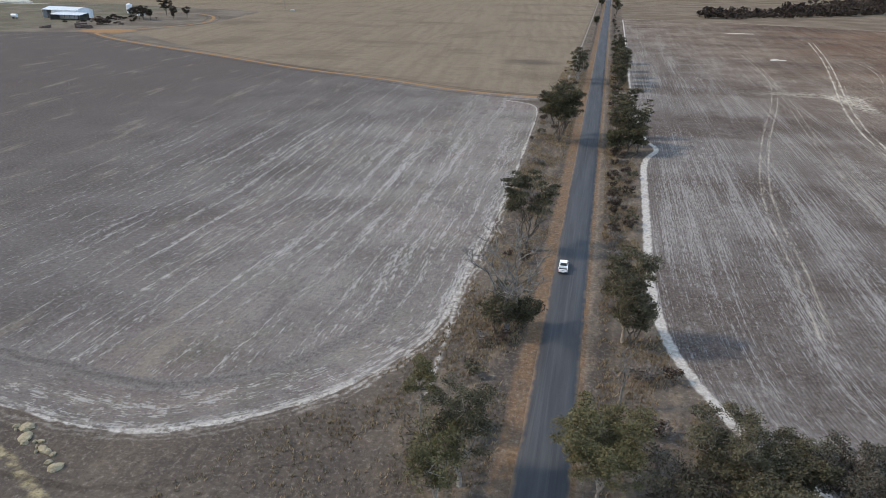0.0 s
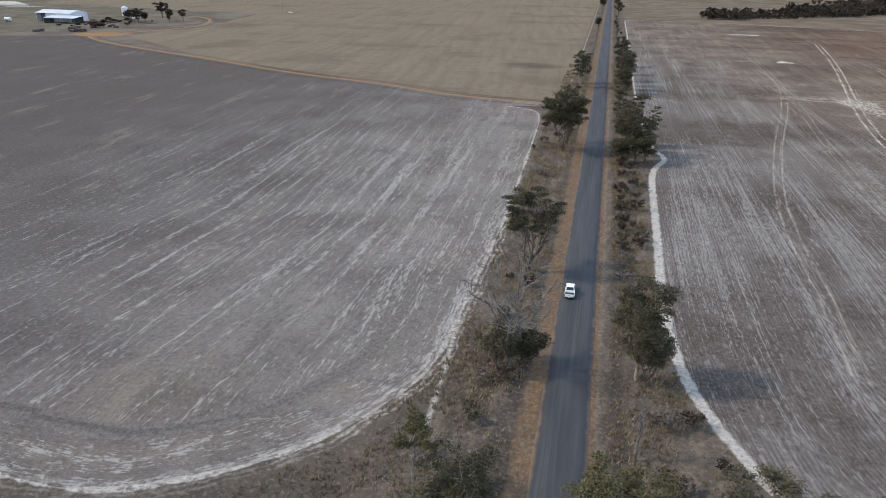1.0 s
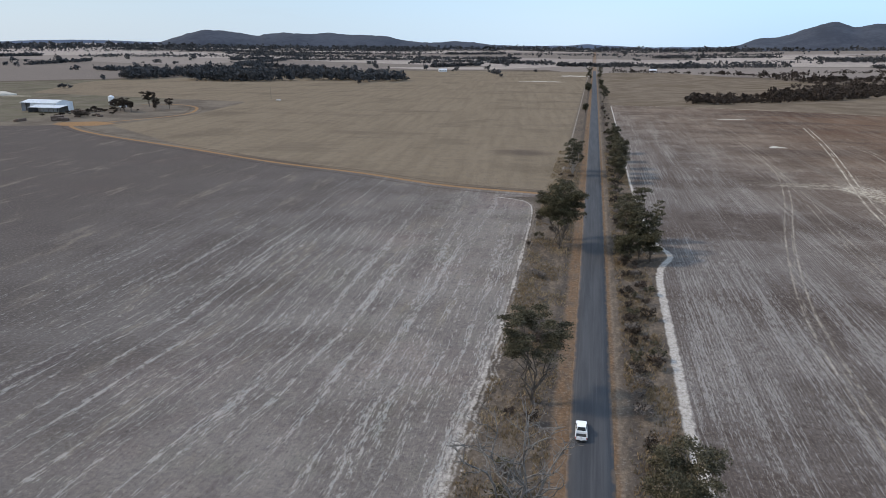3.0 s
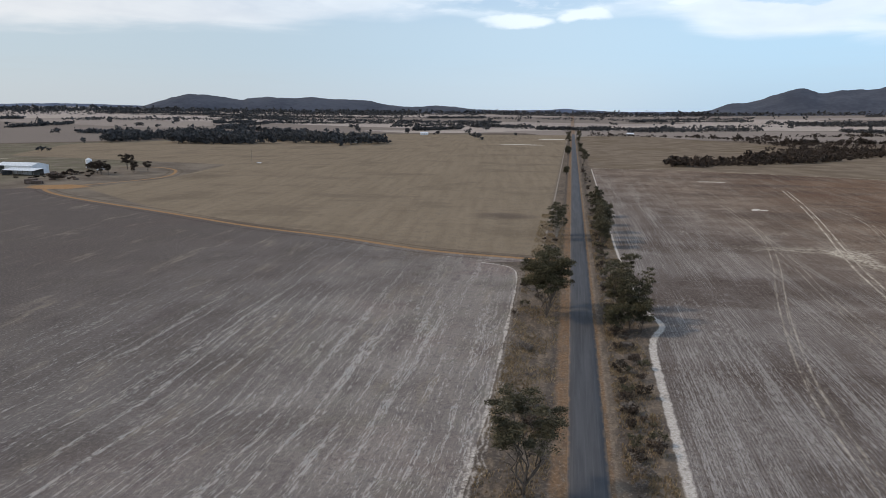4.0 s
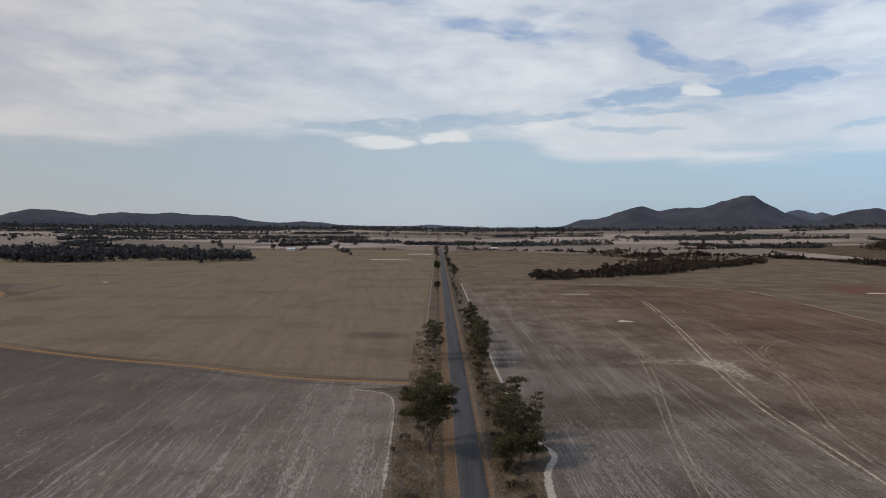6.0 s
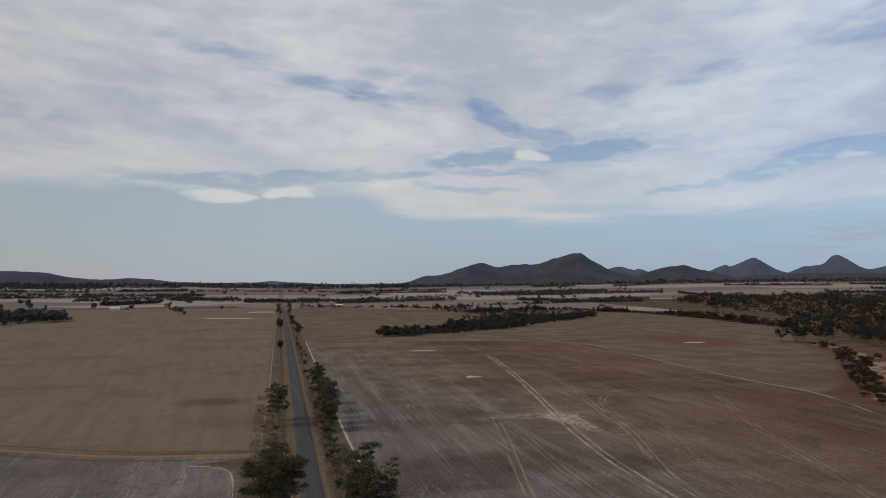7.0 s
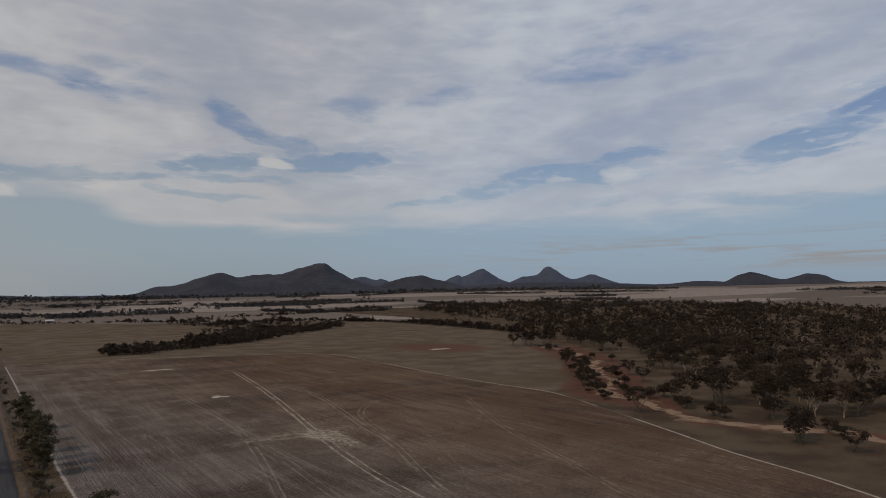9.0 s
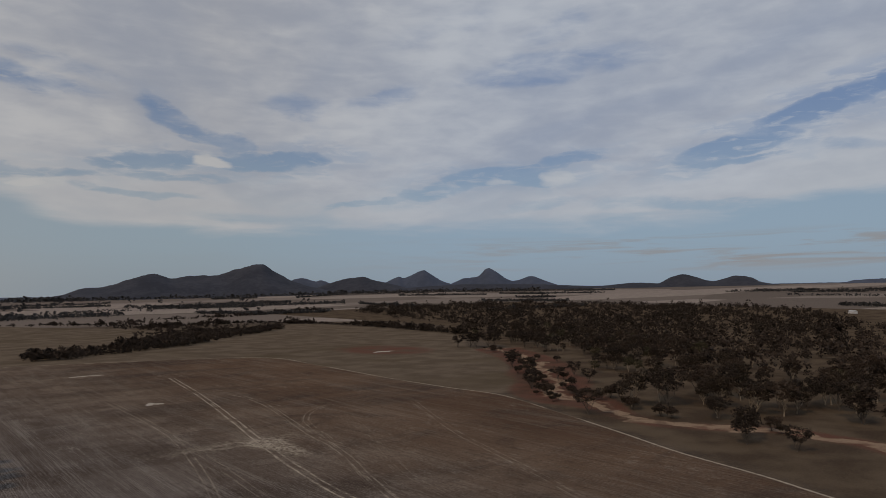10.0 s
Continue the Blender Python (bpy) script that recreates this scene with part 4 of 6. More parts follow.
# ---- trees ----
def tube_rows(path, radii, sides=6):
    """Rings round a path; returns verts and faces."""
    path = np.asarray(path, float)
    verts, faces = [], []
    for k, p in enumerate(path):
        d = path[min(k + 1, len(path) - 1)] - path[max(k - 1, 0)]
        d = Vector(d).normalized()
        a = d.orthogonal().normalized()
        b = d.cross(a)
        for s in range(sides):
            t = 2 * math.pi * s / sides
            q = Vector(p) + (a * math.cos(t) + b * math.sin(t)) * radii[k]
            verts.append(q)
        if k:
            o = (k - 1) * sides
            faces += [(o + s, o + (s + 1) % sides, o + sides + (s + 1) % sides, o + sides + s) for s in range(sides)]
    return verts, faces


def leaf_quads(rnd, centres, radii, count, size, flat=0.6):
    """Leaves scattered over clumps, denser near each clump's skin."""
    k = len(centres)
    which = np.repeat(np.arange(k), count)
    d = rnd.randn(len(which), 3)
    d /= np.linalg.norm(d, axis=1)[:, None]
    d[:, 2] = np.where(d[:, 2] < -0.35, -d[:, 2] * 0.6, d[:, 2])
    rad = rnd.rand(len(which)) ** 0.45
    c = centres[which] + d * (rad * radii[which])[:, None] * np.array([1, 1, flat])
    a = rnd.randn(len(which), 3) * np.array([1, 1, 0.55])
    a /= np.linalg.norm(a, axis=1)[:, None]
    b = np.cross(a, rnd.randn(len(which), 3))
    b /= np.linalg.norm(b, axis=1)[:, None] + 1e-9
    s = size * (0.6 + 0.8 * rnd.rand(len(which)))[:, None]
    a, b = a * s, b * s * 0.5
    return np.stack([c - a, c - b * 0.9, c + a, c + b], 1)


def tree_meshes(seed, height, spread, fork=0.1, stems=4, branch=6, twigs=3, clump=0.9, leaves=40, leaf=0.2, leafmat=None, bark=None, trunk_r=None, base=0.35, fan=1.2, flat=0.6, sides=6, thick=1.0):
    """A gum tree: stems that part at the fork and fan out to the crown's rim, branches and twigs on them, a leaf clump at each end above base."""
    rnd = np.random.RandomState(seed)
    r0 = (trunk_r or height * 0.02 + 0.04) * thick
    V, F, tips = [], [], []

    def limb(pts, ra, rb, k=sides):
        v, f = tube_rows(pts, np.linspace(ra, rb, len(pts)), k)
        o = len(V)
        V.extend(v)
        F.extend([tuple(q + o for q in ff) for ff in f])

    def bent(p, q, steps, sway, lift=0.0):
        t = np.linspace(0, 1, steps + 1)[:, None]
        pts = p + (q - p) * t
        pts[1:-1] += rnd.randn(steps - 1, 3) * sway
        pts[:, 2] += lift * np.sin(t[:, 0] * math.pi)
        return pts

    crotch = np.array([rnd.randn() * 0.1, rnd.randn() * 0.1, height * fork])
    limb(bent(np.array([0.0, 0.0, -0.2]), crotch, 3, 0.05), r0 * 1.15, r0 * 0.85)
    turn = rnd.rand() * 6.28
    for k in range(stems):
        az = turn + 6.28 * k / stems + rnd.randn() * 0.3
        reach = spread * (0.35 + 0.4 * rnd.rand()) if stems > 1 else spread * 0.1
        if k == 0 and stems > 2:
            reach *= 0.3
        top = height * (0.98 - 0.22 * (reach / spread) ** 2 - 0.1 * rnd.rand() * (k > 0))
        q = np.array([math.cos(az) * reach, math.sin(az) * reach, top - clump * 0.4])
        n0 = 7
        t = np.linspace(0, 1, n0)[:, None]
        stem = crotch + (q - crotch) * np.concatenate([t**fan, t**fan, t], 1)
        stem[1:-1] += rnd.randn(n0 - 2, 3) * 0.035 * height * np.array([1, 1, 0.3])
        rs = r0 * (0.85 if stems == 1 else 1.15 / math.sqrt(stems))
        limb(stem, rs, 0.035 * thick)
        tips.append(stem[-1])
        for m in range(branch):
            u = 0.3 + 0.68 * (m + rnd.rand()) / branch
            p = stem[0] + 0.0
            f = u * (n0 - 1)
            a = int(min(f, n0 - 2))
            p = stem[a] + (stem[a + 1] - stem[a]) * (f - a)
            ang = az + rnd.randn() * 1.15
            ln = spread * (0.28 + 0.34 * rnd.rand()) * (1.15 - 0.45 * u)
            e = p + np.array([math.cos(ang) * ln, math.sin(ang) * ln, ln * (0.35 + 0.55 * rnd.rand())])
            e[2] = min(e[2], height - clump * 0.3)
            rim = np.hypot(e[0], e[1])
            if rim > spread - clump * 0.4:
                e[:2] *= (spread - clump * 0.4) / rim
            arm = bent(p, e, 4, ln * 0.06, ln * 0.06)
            ra = max(0.03, rs * (1 - 0.75 * u) * 0.8) * (1 if thick == 1 else 1.1)
            limb(arm, ra, 0.025 * thick, max(3, sides - 1))
            tips.append(e)
            for _ in range(twigs):
                w = 0.35 + 0.6 * rnd.rand()
                g = w * 4
                b = int(min(g, 3))
                p2 = arm[b] + (arm[b + 1] - arm[b]) * (g - b)
                d = rnd.randn(3)
                d[2] = abs(d[2]) * 0.7 + 0.1
                e2 = p2 + d / np.linalg.norm(d) * ln * (0.3 + 0.35 * rnd.rand())
                e2[2] = min(e2[2], height - clump * 0.3)
                limb(bent(p2, e2, 2, ln * 0.04), ra * 0.5, 0.015 * thick, max(3, sides - 2))
                tips.append(e2)
    trunk = mesh_of("trunk", np.array([tuple(v) for v in V]), F, bark or M_BARK, True)
    crown = None
    if leaves:
        tips = np.array(tips)
        tips = tips[tips[:, 2] > height * base]
        radii = clump * (0.6 + 0.75 * rnd.rand(len(tips)))
        crown = quads_mesh("crown", leaf_quads(rnd, tips, radii, leaves, leaf, flat), leafmat or M_LEAF)
    return trunk, crown


def plant(name, label, category, x, y, trunk, crown, turn=0.0, size=1.0, group=""):
    root = thing(name, label, category, pose(x, y, float(ground_z(x, y)), 0, 0, turn) @ Matrix.Scale(size, 4), group)
    child("trunk", trunk, root)
    if crown:
        child("crown", crown, root)
    return root


ROADSIDE = "roadside trees"


def roadside():
    g = "gum_tree"
    tm = tree_meshes
    plant("dead_tree", "bare grey dead tree leaning over the verge", "tree", -8.4, 137.4, *tm(11, 17.5, 8.4, 0.1, 6, 7, 6, leaves=0, bark=M_DEAD, trunk_r=0.36, clump=0.2, fan=1.0, thick=1.25), group=ROADSIDE)
    plant("bush", "dense dark green bush under a dead tree", "bush", -9.9, 136.4, *tm(12, 6.6, 3.2, 0.05, 5, 5, 2, clump=1.0, leaves=60, leaf=0.17, bark=M_DARKBARK, base=0.02, flat=1.0, fan=0.6))
    plant("bush", "dense dark green bush beside a dead tree", "bush", -5.9, 138.4, *tm(22, 5.0, 2.4, 0.05, 5, 5, 2, clump=0.9, leaves=60, leaf=0.17, bark=M_DARKBARK, base=0.02, flat=1.0, fan=0.6))
    plant(g, "olive gum tree with many forked open stems", "tree", -9.0, 169.0, *tm(13, 15.5, 5.6, 0.05, 7, 6, 3, clump=1.15, leaves=150, leaf=0.15, leafmat=M_LEAF, bark=M_DARKBARK, base=0.56, fan=1.0, flat=0.6, trunk_r=0.36), group=ROADSIDE)
    plant(g, "fan-shaped gum tree with steep dark stems", "tree", -9.0, 253.5, *tm(14, 17.5, 6.6, 0.04, 9, 6, 3, clump=1.6, leaves=110, leaf=0.21, bark=M_DARKBARK, base=0.46, fan=0.95, flat=0.8, leafmat=M_BROWNLEAF, trunk_r=0.3), group=ROADSIDE)
    plant(g, "domed gum tree behind a fan-shaped one", "tree", -8.4, 263, *tm(24, 18, 4.4, 0.1, 6, 5, 3, clump=1.2, leaves=44, leaf=0.26, bark=M_DARKBARK, base=0.5, flat=0.55, leafmat=M_LEAF), group=ROADSIDE)
    plant(g, "slender sparse gum tree with pale stems", "tree", -8.6, 362, *tm(15, 16, 4.2, 0.06, 5, 6, 2, clump=1.0, leaves=34, leaf=0.28, base=0.35), group=ROADSIDE)
    plant(g, "slender sparse gum tree with pale stems", "tree", -9.2, 372, *tm(25, 15, 3.8, 0.06, 5, 6, 2, clump=1.0, leaves=34, leaf=0.28, base=0.35), group=ROADSIDE)
    plant(g, "slim gum tree with a small tufted crown", "tree", -14.8, 110.7, *tm(16, 10.5, 2.5, 0.42, 4, 5, 3, clump=0.65, leaves=110, leaf=0.1, leafmat=M_LEAF2, trunk_r=0.15, bark=M_BARK, base=0.66), group=ROADSIDE)
    plant("dead_tree", "leaning tree with bare dark twigs", "tree", -12.0, 102.8, *tm(17, 8.5, 5.4, 0.06, 4, 7, 5, leaves=5, leaf=0.12, clump=0.4, bark=M_DARKBARK, trunk_r=0.18, fan=1.0), group=ROADSIDE)
    plant(g, "loose grey-green gum tree beside the road", "tree", -8.6, 103.6, *tm(18, 13.5, 4.0, 0.08, 5, 6, 4, clump=1.0, leaves=72, leaf=0.12, bark=M_BARK, base=0.34, flat=0.75), group=ROADSIDE)
    plant(g, "grey-green gum tree with a ragged crown", "tree", -10.4, 99.8, *tm(28, 10, 3.8, 0.08, 5, 6, 4, clump=0.95, leaves=62, leaf=0.12, leafmat=M_LEAF2, bark=M_BARK, base=0.3, flat=0.75), group=ROADSIDE)
    plant(g, "tall gum tree with a pale trunk and ragged crown", "tree", 8.9, 138.2, *tm(19, 15.5, 4.4, 0.14, 6, 9, 3, clump=1.05, leaves=85, leaf=0.135, bark=M_PALEBARK, base=0.1, trunk_r=0.27, flat=0.85, leafmat=M_LEAF), group=ROADSIDE)
    plant(g, "leafy young gum tree beside a tall one", "tree", 10.0, 137.0, *tm(23, 9.0, 3.2, 0.06, 5, 6, 3, clump=0.95, leaves=80, leaf=0.13, bark=M_DARKBARK, base=0.05, flat=0.9, fan=0.8, leafmat=M_LEAF), group=ROADSIDE)
    plant("dead_tree", "thin dead sapling with bare twigs", "tree", 8.3, 121.6, *tm(20, 9.8, 1.9, 0.3, 4, 6, 4, leaves=0, bark=M_DEAD, trunk_r=0.15, clump=0.2, thick=1.2), group=ROADSIDE)
    plant(g, "domed yellow-green gum tree at the road's edge", "tree", 6.0, 104.6, *tm(21, 10.6, 5.3, 0.12, 7, 6, 4, clump=1.15, leaves=190, leaf=0.12, leafmat=M_LEAF2, base=0.46, flat=0.6, trunk_r=0.22), group=ROADSIDE)
    thicket = ((12.8, 104.0, 8, 3.4, 3), (19.0, 107.5, 11, 4.6, 30), (24.8, 108.0, 9.0, 4.0, 26), (30.0, 109.0, 8.5, 4.0, 22), (35.0, 109.5, 8, 3.6, 9), (21.5, 101.0, 9, 4.0, 28), (31, 102.0, 9, 4.0, 22), (37.5, 104, 8.5, 3.6, 16), (15.8, 104.5, 6, 3.0, 10))
    for k, (x, y, h, w, lv) in enumerate(thicket):
        plant(g, "dark spreading gum tree in a thicket", "tree", x, y, *tm(30 + k, h, w, 0.06, 6, 7, 4, clump=0.85, leaves=int(lv * 2.7), leaf=0.125, leafmat=M_LEAF if k in (0, 1, 2, 5) else M_THICKET, bark=M_BARK if k % 2 else M_DARKBARK, base=0.2, flat=0.75), group=ROADSIDE)
    for k, (x, y, h, w) in enumerate(((8.2, 243.5, 8, 3.6), (11.6, 248, 14, 3.8), (14.2, 246, 8.5, 3.6), (8.8, 254, 16, 4.0), (15.8, 254.5, 14.5, 3.0), (10.6, 264, 16, 3.8), (12.5, 257, 11, 3.2))):
        sparse = k in (4, 6)
        plant(g, "sparse pale-limbed gum tree in a clump" if sparse else "dark gum tree with a lobed crown in a clump", "tree", x, y, *tm(40 + k, h, w, 0.06, 5, 5, 2, clump=0.9 if sparse else 1.25, leaves=20 if sparse else 78, leaf=0.23, bark=M_BARK if sparse else M_DARKBARK,
              base=0.12 if h < 10 else 0.3, flat=0.6, leafmat=M_LEAF if k % 2 else M_BROWNLEAF, trunk_r=0.22), group=ROADSIDE)
    for k, (x, y, h, w) in enumerate(((9.6, 350, 13, 3.6), (9.4, 360, 16, 4.2), (8.8, 369, 17, 4.2), (10.5, 383, 14, 4), (11, 402, 12, 3.6), (9.6, 428, 15, 4.4))):
        plant(g, "dark gum tree in a roadside row", "tree", x, y, *tm(50 + k, h, w, 0.06, 5, 6, 2, clump=1.3, leaves=46, leaf=0.3, bark=M_DARKBARK, base=0.15, flat=0.8), group=ROADSIDE)
    for k, (x, y, h, w) in enumerate(((9.2, 768, 14, 5), (-7, 640, 8, 2.6), (-7, 880, 10, 3.4), (-7.5, 905, 11, 3.6), (7.5, 1010, 9, 3.4), (-8, 1150, 14, 5), (8, 1180, 12, 5), (-9, 1330, 15, 6), (10, 1345, 15, 6), (8, 930, 7, 3))):
        plant(g, "lone dark gum tree far along the road", "tree", x, y, *tm(60 + k, h, w, 0.06, 4, 5, 1, clump=1.6, leaves=44, leaf=0.45, bark=M_DARKBARK, base=0.15, flat=0.8), group=ROADSIDE)


roadside()


def shrubs():
    rnd = np.random.RandomState(5)
    kinds = [tree_meshes(70 + k, 1.9, 1.3, 0.05, 4, 2, 1, clump=0.55, leaves=14, leaf=0.18, leafmat=(M_SCRUB, M_SCRUB, M_TWIG, M_LEAF)[k], bark=M_DARKBARK, trunk_r=0.05, base=0.05, flat=0.9, sides=4, fan=0.8) for k in range(4)]
    for k in range(260):
        if k < 120:
            x, y = 7.7 + rnd.randn() * 0.6 + (rnd.rand() < 0.3) * 3, 146 + rnd.rand() ** 1.2 * 260
        elif k < 150:
            continue
        elif k < 185:
            x, y = -11 + rnd.randn() * 2.6, 112 + rnd.rand() * 290
        elif k < 220:
            x, y = 10 + rnd.rand() * 14, 96 + rnd.rand() * 34
        else:
            x, y = 8 + rnd.randn() * 1.0, 420 + rnd.rand() * 330
        if abs(x) < 6.2 or (x > 12.4 and y > 136):
            continue
        plant("shrub", "low dark shrub in dry roadside grass", "shrub", x, y, *kinds[k % 4], turn=rnd.rand() * 360, size=0.5 + 0.8 * rnd.rand(), group="verge shrubs")
    for x, y, w in ((-11.5, 196, 2.4), (-10.2, 199, 2.0), (-12.5, 201, 1.6), (-12, 228, 1.4), (-11, 150, 1.4), (10.5, 226, 1.5), (9.5, 233, 1.8)):
        plant("shrub", "grey half-dead shrub with tangled twigs", "shrub", x, y, *tree_meshes(int(y), w, w * 0.8, 0.05, 6, 6, 3, clump=0.4, leaves=14, leaf=0.1, leafmat=M_TWIG, bark=M_TWIG, trunk_r=0.05, base=0.1), group="verge shrubs")


shrubs()


def woodland():
    """Gum woodland along the creek: single trees in front, joined crowns behind."""
    rnd = np.random.RandomState(8)
    kinds = []
    for k in range(8):
        skirt = k % 3 == 0
        kinds.append(tree_meshes(80 + k, 11.5, (6.4, 6.4, 5.4, 7.4, 4.6, 6.0, 7.8, 5.0)[k], 0.06 + 0.1 * (k % 2), 5, 5, 1, clump=1.55 if skirt else 1.35, leaves=32 if skirt else 34, leaf=0.36,
                                 leafmat=M_SCRUB if k % 2 else M_LEAF if k == 4 else M_FARLEAF, bark=M_DARKBARK if skirt else M_PALEBARK, base=0.06 if skirt else 0.34, flat=0.9 if skirt else 0.6, sides=4, fan=0.9, trunk_r=0.3))
    named = [(226.7, 242.4, 1.0), (225.3, 309.9, 0.95), (222.6, 223.7, 0.7), (288.8, 226.2, 1.45), (313.8, 255.9, 1.0), (268, 298, 1.5), (255, 308, 1.35), (276, 307, 1.45), (254.8, 267.1, 0.8), (276, 261.5, 1.15), (220.5, 239, 0.9), (281.6, 252.8, 1.2), (306.6, 253.6, 1.1), (286, 224.6, 1.0), (353, 359, 1.1), (361, 342.7, 1.1), (395, 417, 1.1), (297, 298.5, 1.4), (312, 292, 1.3),
             (309.6, 305, 1.25), (259, 270, 0.75), (281, 283, 1.2), (300, 272, 0.9), (262, 318, 0.9), (330, 455, 0.8), (345, 470, 0.9), (300, 410, 0.7), (322, 430, 0.6), (322, 395, 0.8), (306, 372, 0.7), (265, 378, 0.9), (312, 425, 0.9), (300, 389, 0.7), (422, 598, 1.2), (438, 590, 1.3), (482, 603, 1.0), (425, 593, 1.2), (440, 585, 1.3), (412, 604, 1.0), (455, 560, 1.1), (411, 433, 1.1), (430, 430, 1.2)]
    for x, y, s in named:
        plant("gum_tree", "dark woodland gum tree near a dry creek", "tree", x, y, *kinds[(0, 3, 6, 0, 3, 1)[rnd.randint(6)]], turn=rnd.rand() * 360, size=s * 1.0, group="creek woodland")
    low = [tree_meshes(130 + k, 3.6, 2.6, 0.05, 5, 3, 1, clump=1.0, leaves=26, leaf=0.28, leafmat=M_SCRUB, bark=M_DARKBARK, base=0.02, flat=0.9, sides=4, fan=0.7) for k in range(3)]
    for k in range(70):
        q = CREEK[rnd.randint(4, 70)]
        x, y = q + rnd.randn(2) * np.array([11, 9])
        if np.abs(line_side(np.array([x]), np.array([y]), CREEK)[0]) < 3.5 or x < 238:
            continue
        plant("bush", "low dark bush beside a dry creek", "bush", x, y, *low[k % 3], turn=rnd.rand() * 360, size=0.6 + 0.9 * rnd.rand(), group="creek bushes")
    made, tries = 0, 0
    while made < 190 and tries < 9000:
        tries += 1
        x, y = 262 + rnd.rand() * 420, 190 + rnd.rand() * 560
        d, _ = line_dist(np.array([x]), np.array([y]), CREEK)
        line = np.interp(y, [150, 300, 420, 560, 760], [262, 285, 350, 455, 545])
        if x < line or d[0] < 9 or x > line + 150:
            continue
        v = noise.noise(Vector(((x + y) / 60, (x - y) / 25, 3.0)))
        deep = (x - line) / 200
        if rnd.rand() > 0.36 + 0.45 * deep + v * 2.2:
            continue
        made += 1
        plant("gum_tree", "dark gum tree in open woodland", "tree", x, y, *kinds[rnd.randint(8)], turn=rnd.rand() * 360, size=0.7 + 0.6 * rnd.rand(), group="creek woodland")


woodland()


def crowns(name, label, spots, size, mat, seed, leaves=26, h=1.0, big=0.27, lobes=4, vary=0.0):
    """Many distant tree crowns joined in one mesh."""
    rnd = np.random.RandomState(seed)
    spots = np.asarray(spots, float)
    k = len(spots)
    s = size * (0.45 + 0.95 * rnd.rand(k) ** 1.4)
    if vary:
        s *= np.array([1 + vary * noise.noise(Vector((a / 40, b / 40, 0.7))) for a, b in spots])
    z = ground_z(spots[:, 0], spots[:, 1])
    c = np.stack([spots[:, 0], spots[:, 1], z + s * 0.62 * h], 1)
    which = np.repeat(np.arange(k), leaves)
    d = rnd.randn(len(which), 3)
    d /= np.linalg.norm(d, axis=1)[:, None]
    d *= (rnd.rand(len(which)) ** 0.4)[:, None]
    lobe = rnd.randn(k, lobes, 3) * np.array([0.34, 0.34, 0.2 * h])
    lobe[:, 0] = 0
    lobe = lobe[which, rnd.randint(lobes, size=len(which))]
    p = c[which] + (lobe + d * np.array([0.34, 0.34, 0.3 * h])) * s[which][:, None]
    p[:, 2] = np.maximum(p[:, 2], z[which] + 0.2)
    a = rnd.randn(len(which), 3)
    a /= np.linalg.norm(a, axis=1)[:, None]
    b = np.cross(a, rnd.randn(len(which), 3))
    b /= np.linalg.norm(b, axis=1)[:, None] + 1e-9
    w = (s[which] * big * (0.6 + 0.8 * rnd.rand(len(which))))[:, None]
    q = np.stack([p - a * w, p - b * w * 0.8, p + a * w, p + b * w * 0.8], 1)
    tagged(new(name, quads_mesh(name, q, mat)), label, "trees", kind="stuff")


def scatter(rnd, count, poly, clumpy=0.0, scale=60.0):
    poly = np.array(poly, float)
    lo, hi = poly.min(0), poly.max(0)
    out = []
    while len(out) < count:
        p = lo + rnd.rand(400, 2) * (hi - lo)
        ok = inside_dist(p[:, 0], p[:, 1], poly) > 0
        for q in p[ok]:
            if clumpy and noise.noise(Vector((q[0] / scale, q[1] / scale, 1.3))) < clumpy * (rnd.rand() - 0.5):
                continue
            out.append(q)
    return out[:count]


def along_line(rnd, pts, count, width):
    line = smooth_line(pts, 10)
    seg = np.r_[0, np.cumsum(np.hypot(*np.diff(line, axis=0).T))]
    s = rnd.rand(count) * seg[-1]
    return np.stack([np.interp(s, seg, line[:, 0]), np.interp(s, seg, line[:, 1])], 1) + rnd.randn(count, 2) * width


